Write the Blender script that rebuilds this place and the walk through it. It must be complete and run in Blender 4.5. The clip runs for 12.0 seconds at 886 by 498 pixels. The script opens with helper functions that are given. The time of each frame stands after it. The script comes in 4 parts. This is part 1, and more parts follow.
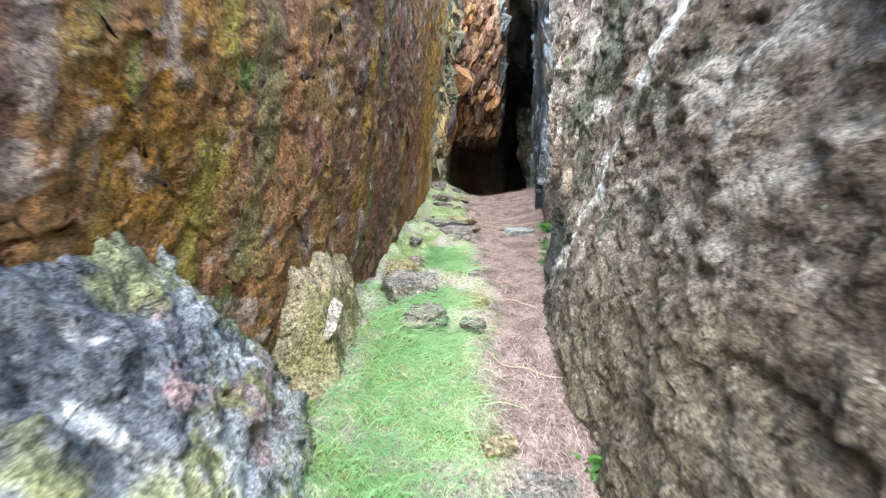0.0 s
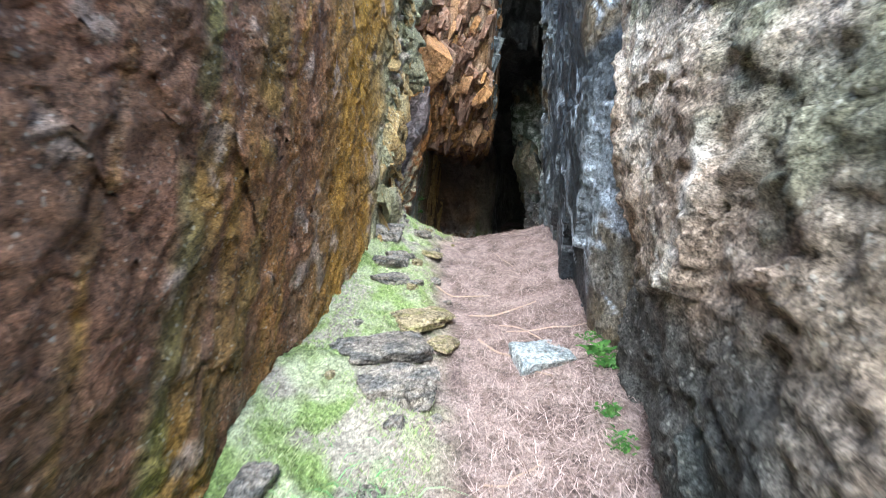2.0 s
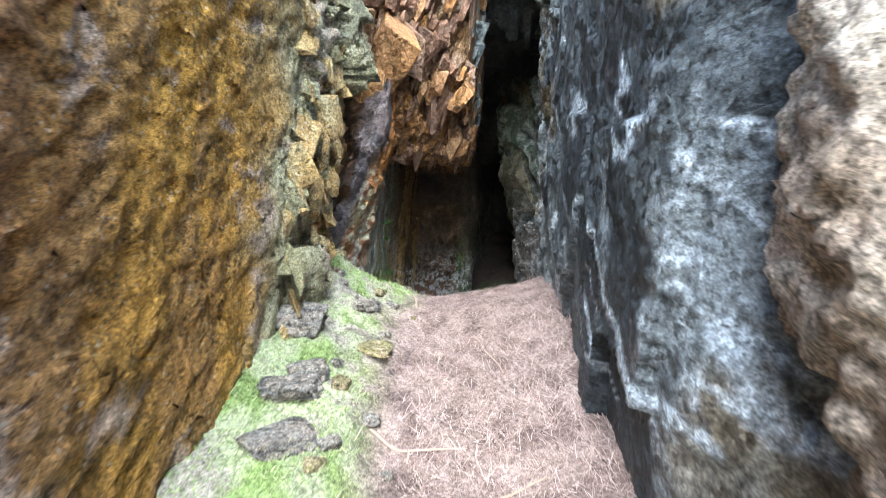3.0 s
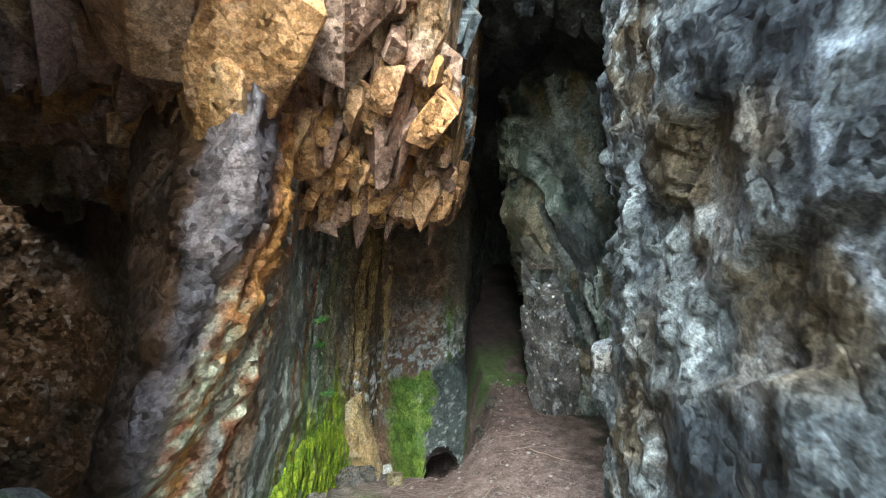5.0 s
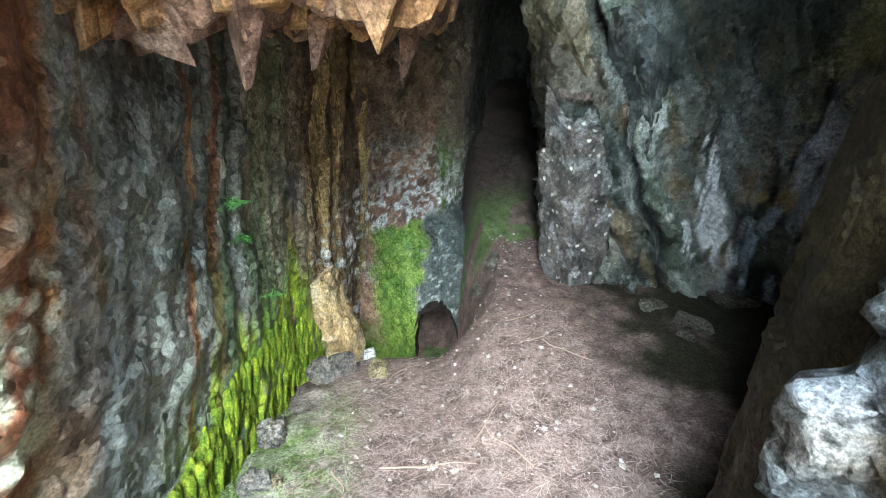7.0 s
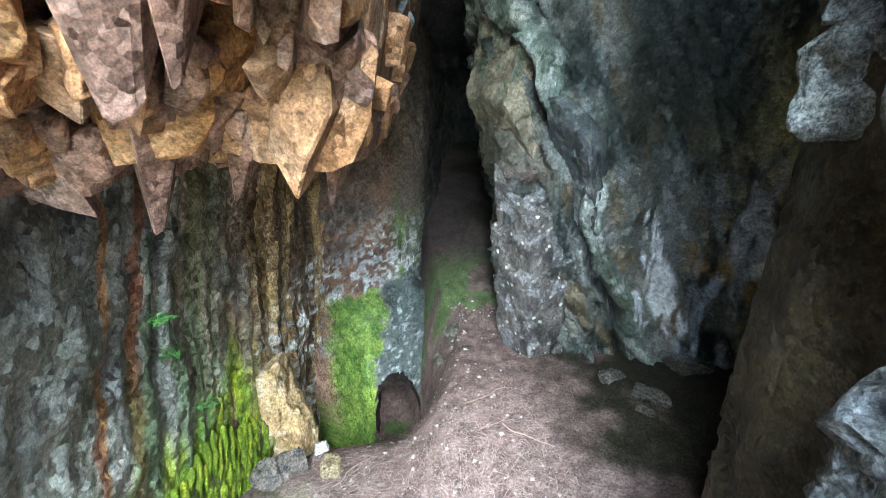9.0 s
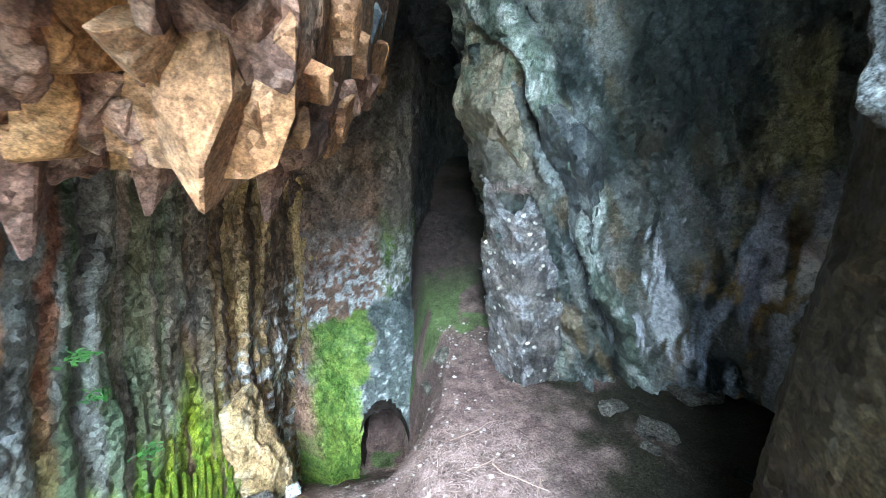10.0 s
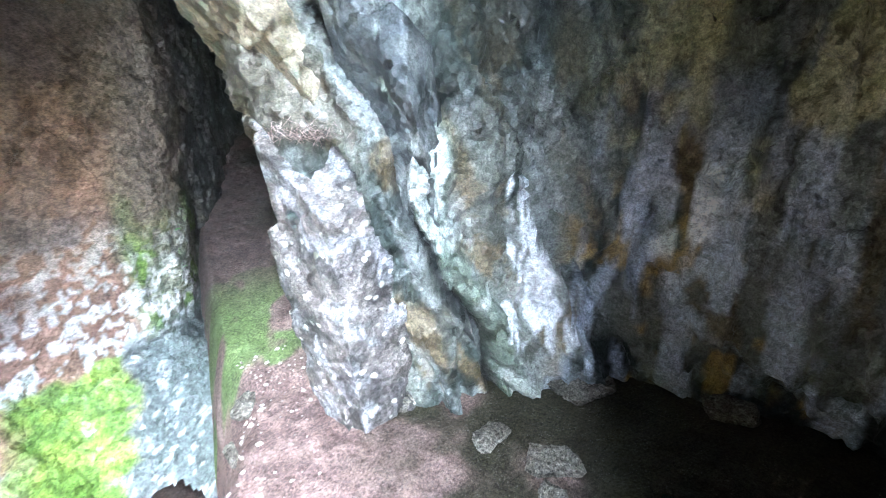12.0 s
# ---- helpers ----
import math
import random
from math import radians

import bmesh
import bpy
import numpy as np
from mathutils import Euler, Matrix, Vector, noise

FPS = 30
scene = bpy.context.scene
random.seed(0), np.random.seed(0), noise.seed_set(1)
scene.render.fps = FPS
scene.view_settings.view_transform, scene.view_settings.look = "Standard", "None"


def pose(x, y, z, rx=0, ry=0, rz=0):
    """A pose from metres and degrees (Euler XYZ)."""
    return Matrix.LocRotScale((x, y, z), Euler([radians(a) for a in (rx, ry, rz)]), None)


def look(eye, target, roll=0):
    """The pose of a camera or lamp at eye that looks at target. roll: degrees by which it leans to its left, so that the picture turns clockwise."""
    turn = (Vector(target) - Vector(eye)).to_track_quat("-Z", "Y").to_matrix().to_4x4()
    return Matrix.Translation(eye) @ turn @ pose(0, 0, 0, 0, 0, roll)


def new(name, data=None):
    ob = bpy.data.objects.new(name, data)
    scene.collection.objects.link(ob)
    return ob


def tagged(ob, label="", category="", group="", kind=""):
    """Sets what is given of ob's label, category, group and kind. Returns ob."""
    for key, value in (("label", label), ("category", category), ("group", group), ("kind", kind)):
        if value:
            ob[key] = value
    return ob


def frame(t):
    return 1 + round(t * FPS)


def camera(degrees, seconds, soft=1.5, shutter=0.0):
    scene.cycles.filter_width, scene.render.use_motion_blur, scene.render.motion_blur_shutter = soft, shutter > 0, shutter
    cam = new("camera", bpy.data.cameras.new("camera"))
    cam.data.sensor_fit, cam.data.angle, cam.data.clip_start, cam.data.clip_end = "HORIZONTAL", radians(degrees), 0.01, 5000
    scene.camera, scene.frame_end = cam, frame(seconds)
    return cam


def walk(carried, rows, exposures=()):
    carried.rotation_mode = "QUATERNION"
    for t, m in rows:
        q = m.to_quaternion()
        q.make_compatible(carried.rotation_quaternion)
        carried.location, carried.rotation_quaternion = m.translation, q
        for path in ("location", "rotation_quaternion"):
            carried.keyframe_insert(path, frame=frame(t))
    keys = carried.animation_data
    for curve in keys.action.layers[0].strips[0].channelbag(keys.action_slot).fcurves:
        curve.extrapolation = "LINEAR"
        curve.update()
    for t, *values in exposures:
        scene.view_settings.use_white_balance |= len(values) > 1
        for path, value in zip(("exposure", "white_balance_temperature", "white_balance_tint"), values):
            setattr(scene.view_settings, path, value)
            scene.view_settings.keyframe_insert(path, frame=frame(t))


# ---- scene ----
cam = camera(91.5, 12.0, 0.6, 0.16)
METRES, EYE, TILT, LEAN, TURN = 10.0, 1.25, 0.0, 0.0, 0.0
ROWS = [
    (0.0, 0.0, 0.0, 0.0, 0.0, -0.0, 0.0),
    (0.5, -0.0013, 0.081, 0.0122, -0.34, 0.02, -0.06),
    (1.0, 0.0101, 0.1379, 0.029, -0.86, 0.08, 0.15),
    (1.5, 0.0179, 0.1802, 0.0483, -1.17, 0.43, 0.11),
    (2.0, 0.0271, 0.2484, 0.0733, -1.49, -0.05, 0.14),
    (2.5, 0.04, 0.3087, 0.0939, -3.26, -0.24, 0.42),
    (3.0, 0.0486, 0.3759, 0.1199, -3.45, -0.15, 0.17),
    (3.5, 0.0561, 0.4379, 0.1461, -3.49, 0.01, 0.35),
    (5.5, 0.0897, 0.6341, 0.2141, -4.11, -0.78, 0.79),
    (6.0, 0.0936, 0.668, 0.2109, -3.93, -9.9, 0.75),
    (6.5, 0.0906, 0.7062, 0.214, -3.88, -22.57, 0.46),
    (8.5, 0.1165, 0.7498, 0.2366, -9.31, -26.59, 0.95),
    (9.0, 0.1075, 0.7457, 0.2421, -9.53, -18.89, 0.96),
    (9.5, 0.1091, 0.7454, 0.2371, -9.61, -16.47, 0.99),
    (10.0, 0.1222, 0.77, 0.2356, -9.74, -16.67, 1.07),
    (10.5, 0.1273, 0.7911, 0.2401, -9.77, -17.16, 1.0),
    (11.0, 0.1409, 0.8134, 0.2191, -13.88, -18.45, 1.31),
    (11.5, 0.1639, 0.8436, 0.2029, -20.68, -20.32, 1.77),
    (12.0, 0.1824, 0.878, 0.1966, -30.92, -19.36, 2.32),
]

GAIN = [(0.0, 2.65, 6150, 4), (1.5, 2.85, 5950, 3), (2.5, 3.05, 5850, 2), (3.5, 3.45, 6050, 1), (5.5, 3.8, 6000, -6), (6.0, 4.2, 5900, -5), (6.5, 4.3, 5700, -6), (8.5, 4.5, 5600, -1), (9.5, 4.8, 5250, -3), (10.5, 5.15, 5050, -1), (11.5, 6.0, 5250, 4), (12.0, 6.3, 5300, 6)]
walk(cam, [(t, pose(0, 0, EYE, TILT, LEAN, TURN) @ pose(METRES * x, METRES * y, METRES * z, 90 + pitch, roll, yaw)) for t, x, y, z, yaw, pitch, roll in ROWS], GAIN)

# ---- daylight: a bright overcast sky over the open cleft ----
world = bpy.data.worlds.new("world")
scene.world = world
world.use_nodes = True
wn, wl = world.node_tree.nodes, world.node_tree.links
sky = wn.new("ShaderNodeTexSky")
sky.sky_type, sky.sun_disc = "NISHITA", False
sky.sun_elevation, sky.sun_rotation = radians(45), radians(188)
sky.dust_density, sky.air_density = 1.5, 1.2
wn["Background"].inputs["Strength"].default_value = 0.15
wl.new(sky.outputs["Color"], wn["Background"].inputs["Color"])
sun = new("sun", bpy.data.lights.new("sun", "SUN"))
sun.data.energy, sun.data.angle, sun.data.color = 1.5, radians(50), (1.0, 0.98, 0.96)
sun.matrix_world = look((-0.8, -6.5, 6.6), (0.2, 0.0, 0.0))


# ---- noise in numpy ----
def hash3(i, j, k, seed):
    h = (i * 374761393 + j * 668265263 + k * 2147483647 + seed * 1274126177) & 0xFFFFFFFF
    h = ((h ^ (h >> 13)) * 1274126177) & 0xFFFFFFFF
    h = ((h ^ (h >> 16)) * 2246822519) & 0xFFFFFFFF
    return (h & 0xFFFFFF) / float(0xFFFFFF)


def vnoise(p, seed=0):
    """Smooth noise from -1 to 1 at points p (n x 3)."""
    b = np.floor(p).astype(np.int64)
    f = p - b
    f = f * f * f * (f * (f * 6 - 15) + 10)
    out = 0
    for dx in (0, 1):
        for dy in (0, 1):
            for dz in (0, 1):
                w = (f[:, 0] if dx else 1 - f[:, 0]) * (f[:, 1] if dy else 1 - f[:, 1]) * (f[:, 2] if dz else 1 - f[:, 2])
                out = out + w * hash3(b[:, 0] + dx, b[:, 1] + dy, b[:, 2] + dz, seed)
    return out * 2 - 1


def fbm(p, octaves=4, seed=0):
    out, amp, tot = 0, 1.0, 0
    for o in range(octaves):
        out = out + amp * vnoise(p * 2.03 ** o + 17.1 * o, seed + o)
        tot += amp
        amp *= 0.52
    return out / tot * 1.6


def facets(p, seed=0, slope=1.0):
    """Broken, piecewise flat relief: a tilted plane in each cell. Returns height and the distance to the cell's edge."""
    b = np.floor(p).astype(np.int64)
    n = len(p)
    best, second, height = np.full(n, 9.0), np.full(n, 9.0), np.zeros(n)
    for dx in (-1, 0, 1):
        for dy in (-1, 0, 1):
            for dz in (-1, 0, 1):
                i, j, k = b[:, 0] + dx, b[:, 1] + dy, b[:, 2] + dz
                q = np.stack([i + hash3(i, j, k, seed), j + hash3(i, j, k, seed + 1), k + hash3(i, j, k, seed + 2)], 1)
                r = p - q
                d = np.sqrt((r * r).sum(1))
                g = np.stack([hash3(i, j, k, seed + 3) - 0.5, hash3(i, j, k, seed + 4) - 0.5, hash3(i, j, k, seed + 5) - 0.5], 1)
                h = (r * g).sum(1) * 2 * slope + (hash3(i, j, k, seed + 6) - 0.5)
                near = d < best
                second = np.where(near, best, np.minimum(second, d))
                height = np.where(near, h, height)
                best = np.where(near, d, best)
    return height, second - best


def step(a, b, x):
    t = np.clip((x - a) / (b - a), 0, 1)
    return t * t * (3 - 2 * t)


def mix(a, b, w):
    return a + (b - a) * np.asarray(w)[..., None]


def rgb(r, g, b):
    return np.array([r, g, b], float)


# ---- meshes ----
def mesh_from(name, verts, faces, material, color=None, smooth=True):
    """faces: an n x 4 (or n x 3) array of indices, or a list of lists."""
    me = bpy.data.meshes.new(name)
    if isinstance(faces, np.ndarray):
        n, k = faces.shape
        me.vertices.add(len(verts))
        me.vertices.foreach_set("co", np.asarray(verts, np.float32).ravel())
        me.loops.add(n * k)
        me.loops.foreach_set("vertex_index", faces.ravel().astype(np.int32))
        me.polygons.add(n)
        me.polygons.foreach_set("loop_start", np.arange(0, n * k, k, dtype=np.int32))
        me.update(calc_edges=True)
    else:
        me.from_pydata([tuple(v) for v in verts], [], faces)
    me.validate()
    if color is not None:
        layer = me.color_attributes.new("pigment", "FLOAT_COLOR", "POINT")
        layer.data.foreach_set("color", np.concatenate([color, np.ones((len(color), 1))], 1).astype(np.float32).ravel())
    me.polygons.foreach_set("use_smooth", [smooth] * len(me.polygons))
    me.materials.append(material)
    return me


def grid_faces(nu, nv):
    i = np.arange(nu - 1)[:, None] * nv + np.arange(nv - 1)[None, :]
    return np.stack([i, i + nv, i + nv + 1, i + 1], -1).reshape(-1, 4)


def curve_points(pts, res):
    """A smooth line through pts, in even steps of res."""
    p = np.array(pts, float)
    p = np.concatenate([[2 * p[0] - p[1]], p, [2 * p[-1] - p[-2]]])
    out = []
    for i in range(1, len(p) - 2):
        t = np.linspace(0, 1, 60, endpoint=False)[:, None]
        a, b, c, d = p[i - 1], p[i], p[i + 1], p[i + 2]
        out.append(0.5 * (2 * b + (c - a) * t + (2 * a - 5 * b + 4 * c - d) * t ** 2 + (3 * b - a - 3 * c + d) * t ** 3))
    out = np.concatenate(out + [p[-2:-1]])
    s = np.concatenate([[0], np.cumsum(np.linalg.norm(np.diff(out, axis=0), axis=1))])
    n = max(int(s[-1] / res), 4)
    u = np.linspace(0, s[-1], n)
    return np.stack([np.interp(u, s, out[:, k]) for k in range(out.shape[1])], 1)


def rock_wall(name, label, pts, z0, z1, side, lean, relief, colour, material, res=0.025, thick=1.6, hole=None, shift=None):
    """A rock face along the plan line pts, from z0 to z1. side: 1 if its open side is to the right of the line, -1 to the left.
    lean(P): how far the face stands out to the open side; relief(P): broken surface on it, in metres; colour(P): its pigment."""
    line = curve_points(pts, res)
    d = np.gradient(line, axis=0)
    d /= np.linalg.norm(d, axis=1)[:, None]
    nrm = np.stack([d[:, 1], -d[:, 0]], 1) * side
    for _ in range(6):
        nrm[1:-1] = (nrm[:-2] + nrm[2:] + nrm[1:-1] * 2) / 4
    nrm /= np.linalg.norm(nrm, axis=1)[:, None]
    top = np.minimum(np.interp(line[:, 1], [-4, 1, 4, 6.3, 8.2], [1.9, 2.9, 4.1, 5.3, 6.4]), z1)
    nu, nv = len(line), int((z1 - z0) / res)
    P = np.zeros((nu, nv, 3))
    P[:, :, :2] = line[:, None]
    P[:, :, 2] = z0 + (top[:, None] - z0) * np.linspace(0, 1, nv)[None]
    N = np.zeros((nu, nv, 3))
    N[:, :, :2] = nrm[:, None]
    P, N = P.reshape(-1, 3), N.reshape(-1, 3)
    P = P + N * lean(P)[:, None]
    if shift is not None:
        P[:, 0] += shift(P)
    col = colour(P)
    V = P + N * relief(P)[:, None]
    V[:, 2] += 0.35 * relief(P + 31.7)
    # the mass of rock behind the face
    back = (P - N * thick).reshape(nu, nv, 3)
    rim = np.concatenate([np.arange(nv), np.arange(1, nu) * nv + nv - 1, (nu - 1) * nv + np.arange(nv - 2, -1, -1), np.arange(nu - 2, 0, -1) * nv])
    k = len(V)
    V = np.concatenate([V, back.reshape(-1, 3)[rim]])
    col = np.concatenate([col, col[rim]])
    m = len(rim)
    a = np.arange(m)
    G = grid_faces(nu, nv)
    if hole is not None:
        G = G[~hole(P)[G].any(1)]
    F = np.concatenate([G, np.stack([rim[a], rim[(a + 1) % m], k + (a + 1) % m, k + a], 1)])
    if side < 0:
        F = F[:, ::-1]
    return tagged(new(name, mesh_from(name, V, np.ascontiguousarray(F), material, col)), label, "rock wall", kind="structure")


# ---- materials ----
def rock_material(name, grain=40.0, crisp=1.0, rough=(0.55, 0.9), contrast=0.5, spots=0.0, spot_scale=30.0, wet=0.0, spot_size=0.32, pits=0.006):
    """Rock whose pigment is laid on the mesh, with grain, specks, hairline cracks and small broken facets on top."""
    m = bpy.data.materials.new(name)
    m.use_nodes = True
    n, l = m.node_tree.nodes, m.node_tree.links
    b = n["Principled BSDF"]

    def math_node(op, a, c, d=None):
        k = n.new("ShaderNodeMath")
        k.operation = op
        for slot, v in zip(k.inputs, (a, c, d)):
            if v is None:
                continue
            if isinstance(v, (int, float)):
                slot.default_value = v
            else:
                l.new(v, slot)
        return k.outputs[0]

    def span(value, lo, hi, to_lo, to_hi):
        k = n.new("ShaderNodeMapRange")
        for key, v in (("From Min", lo), ("From Max", hi), ("To Min", to_lo), ("To Max", to_hi)):
            k.inputs[key].default_value = v
        l.new(value, k.inputs["Value"])
        return k.outputs[0]

    att = n.new("ShaderNodeAttribute")
    att.attribute_name = "pigment"
    place = n.new("ShaderNodeNewGeometry").outputs["Position"]

    def noise_node(scale, detail, roughness=0.6):
        k = n.new("ShaderNodeTexNoise")
        k.inputs["Scale"].default_value, k.inputs["Detail"].default_value, k.inputs["Roughness"].default_value = scale, detail, roughness
        l.new(place, k.inputs["Vector"])
        return k

    fine, broad = noise_node(grain, 6, 0.75), noise_node(grain / 9, 5)
    # the place, bent a little so that breaks do not run straight
    bent = n.new("ShaderNodeVectorMath")
    bent.operation = "MULTIPLY_ADD"
    bent.inputs[1].default_value = (0.05, 0.05, 0.05)
    l.new(noise_node(grain / 5, 3).outputs["Color"], bent.inputs[0])
    l.new(place, bent.inputs[2])

    def broken(scale):
        """A tilted plane in each cell, in metres."""
        v = n.new("ShaderNodeTexVoronoi")
        v.inputs["Scale"].default_value = scale
        l.new(bent.outputs[0], v.inputs["Vector"])
        off, way, dot = (n.new("ShaderNodeVectorMath") for _ in range(3))
        off.operation, way.operation, dot.operation = "SUBTRACT", "SUBTRACT", "DOT_PRODUCT"
        l.new(bent.outputs[0], off.inputs[0])
        l.new(v.outputs["Position"], off.inputs[1])
        l.new(v.outputs["Color"], way.inputs[0])
        way.inputs[1].default_value = (0.5, 0.5, 0.5)
        l.new(off.outputs[0], dot.inputs[0])
        l.new(way.outputs[0], dot.inputs[1])
        return dot.outputs["Value"]

    edge = n.new("ShaderNodeTexVoronoi")
    edge.feature = "DISTANCE_TO_EDGE"
    edge.inputs["Scale"].default_value = grain / 6
    l.new(bent.outputs[0], edge.inputs["Vector"])
    crack = span(edge.outputs["Distance"], 0.0, 0.05, 1.0, 0.0)
    crack = math_node("MULTIPLY", crack, span(broad.outputs["Fac"], 0.5, 0.6, 0.0, 1.0))
    var = math_node("MULTIPLY_ADD", broad.outputs["Fac"], 0.45, fine.outputs["Fac"])
    mul = n.new("ShaderNodeVectorMath")
    mul.operation = "SCALE"
    l.new(att.outputs["Color"], mul.inputs[0])
    l.new(math_node("MULTIPLY", span(var, 0.57, 0.88, 1 - contrast, 1 + contrast), math_node("MULTIPLY_ADD", crack, -0.35, 1.0)), mul.inputs["Scale"])
    speck = n.new("ShaderNodeVectorMath")
    speck.operation = "SCALE"
    l.new(mul.outputs[0], speck.inputs[0])
    l.new(span(noise_node(grain * 3.2, 3, 0.8).outputs["Fac"], 0.36, 0.64, 1 - 0.8 * contrast, 1 + 0.8 * contrast), speck.inputs["Scale"])
    last = speck.outputs[0]
    if spots:
        sp = n.new("ShaderNodeTexVoronoi")
        sp.inputs["Scale"].default_value = spot_scale
        l.new(bent.outputs[0], sp.inputs["Vector"])
        mx = n.new("ShaderNodeMix")
        mx.data_type = "RGBA"
        mx.inputs["B"].default_value = (0.68, 0.67, 0.6, 1)
        size = math_node("MULTIPLY_ADD", fine.outputs["Fac"], 0.5 * spot_size, sp.outputs["Distance"])
        l.new(math_node("MULTIPLY", span(size, spot_size * 0.8, spot_size * 1.15, spots, 0.0), span(noise_node(grain / 6, 3).outputs["Fac"], 0.44, 0.58, 0.05, 1.0)), mx.inputs["Factor"])
        l.new(last, mx.inputs["A"])
        last = mx.outputs["Result"]
    l.new(last, b.inputs["Base Color"])
    l.new(span(broad.outputs["Fac"], 0.35, 0.65, *rough), b.inputs["Roughness"])
    b.inputs["Specular IOR Level"].default_value = 0.18 + wet
    b.inputs["Coat Weight"].default_value = wet
    b.inputs["Coat Roughness"].default_value = 0.16
    height = math_node("MULTIPLY_ADD", broken(grain / 3.2), crisp * 0.55, math_node("MULTIPLY", broken(grain * 1.1), crisp * 0.9))
    height = math_node("MULTIPLY_ADD", fine.outputs["Fac"], pits, height)
    height = math_node("MULTIPLY_ADD", crack, -0.004, height)
    bp = n.new("ShaderNodeBump")
    bp.inputs["Strength"].default_value, bp.inputs["Distance"].default_value = 1.0, 1.0
    l.new(height, bp.inputs["Height"])
    l.new(bp.outputs[0], b.inputs["Normal"])
    return m


CRUST = rock_material("crusted_rock", 70, 1.2, (0.45, 0.85), 0.7, 0.35, 48, 0.04, pits=0.016)
SLATE = rock_material("wet_slate", 34, 1.0, (0.28, 0.75), 0.45, 0.0, 34, 0.14)
LICHEN = rock_material("lichened_rock", 55, 1.2, (0.7, 0.95), 0.75, 0.28, 45, pits=0.014)
BROKEN = rock_material("broken_brown_rock", 40, 0.9, (0.4, 0.75), 0.5, 0.0, 30, 0.06, pits=0.005)
DAMP = rock_material("damp_slate", 44, 0.9, (0.4, 0.8), 0.65, 0.04, 40, 0.03)
SPOTTED = rock_material("white_dotted_rock", 34, 1.0, (0.35, 0.8), 0.6, 1.0, 12, 0.1, 0.3)
SOIL = rock_material("needle_soil", 60, 0.8, (0.8, 1.0), 0.6, 0.12, 70, pits=0.014)


# ---- ground ----
def ground_z(x, y):
    """The path's climb to the crest and the fall into the cave."""
    path = np.interp(y, [-60, -8, 0, 3.7, 4.5, 5.4, 6.5, 6.9, 7.4, 8.0, 8.7, 10.3, 10.6, 11.2, 11.8, 20],
                     [-2.5, -2.0, 0.0, 1.12, 1.37, 1.64, 2.03, 2.09, 2.02, 1.74, 1.48, 0.98, 0.78, 0.15, -0.25, -0.3])
    steep = np.where(x < 0.55, np.interp(y, [3.5, 5, 6.2, 7, 8.6], [0.03, 0.06, 0.25, 0.25, 0.0]), np.interp(y, [3, 6, 7, 8.6], [0.04, 0.07, 0.07, 0.0]))
    dish = steep * np.clip((x - 0.55) / 0.6, -1.6, 2) ** 2
    room = np.interp(y, [6, 7, 8, 10, 11.2, 11.6, 12.5, 14, 16], [1.9, 1.85, 1.55, 1.4, 1.33, 1.3, 1.6, 2.2, 2.9])
    edge = np.interp(y, [8, 10, 11, 11.6, 12.2], [1.0, 1.0, 1.25, 1.4, 1.3])
    side = step(edge, edge + 0.55, x) * step(7.6, 9.0, y)
    return (path + dish) * (1 - side) + room * side


def bank_of(P):
    """How far a place lies on the mossy bank beside the path."""
    return step(0.45, 0.15, P[:, 0] - np.interp(P[:, 1], [0, 6.5, 8.3, 9.5], [0, 0.2, 0.4, 0.45]) + 0.15 + 0.10 * vnoise(P * 2.2, 5)) * step(10.4, 9.5, P[:, 1])


def ground_full(x, y):
    P = np.stack([x, y, np.zeros(len(x))], 1)
    return ground_z(x, y) + 0.018 * fbm(P * 1.7, 3, 2) + 0.012 * fbm(P * 9, 3, 3) + bank_of(P) * (0.05 + 0.05 * fbm(P * 5, 3, 8))


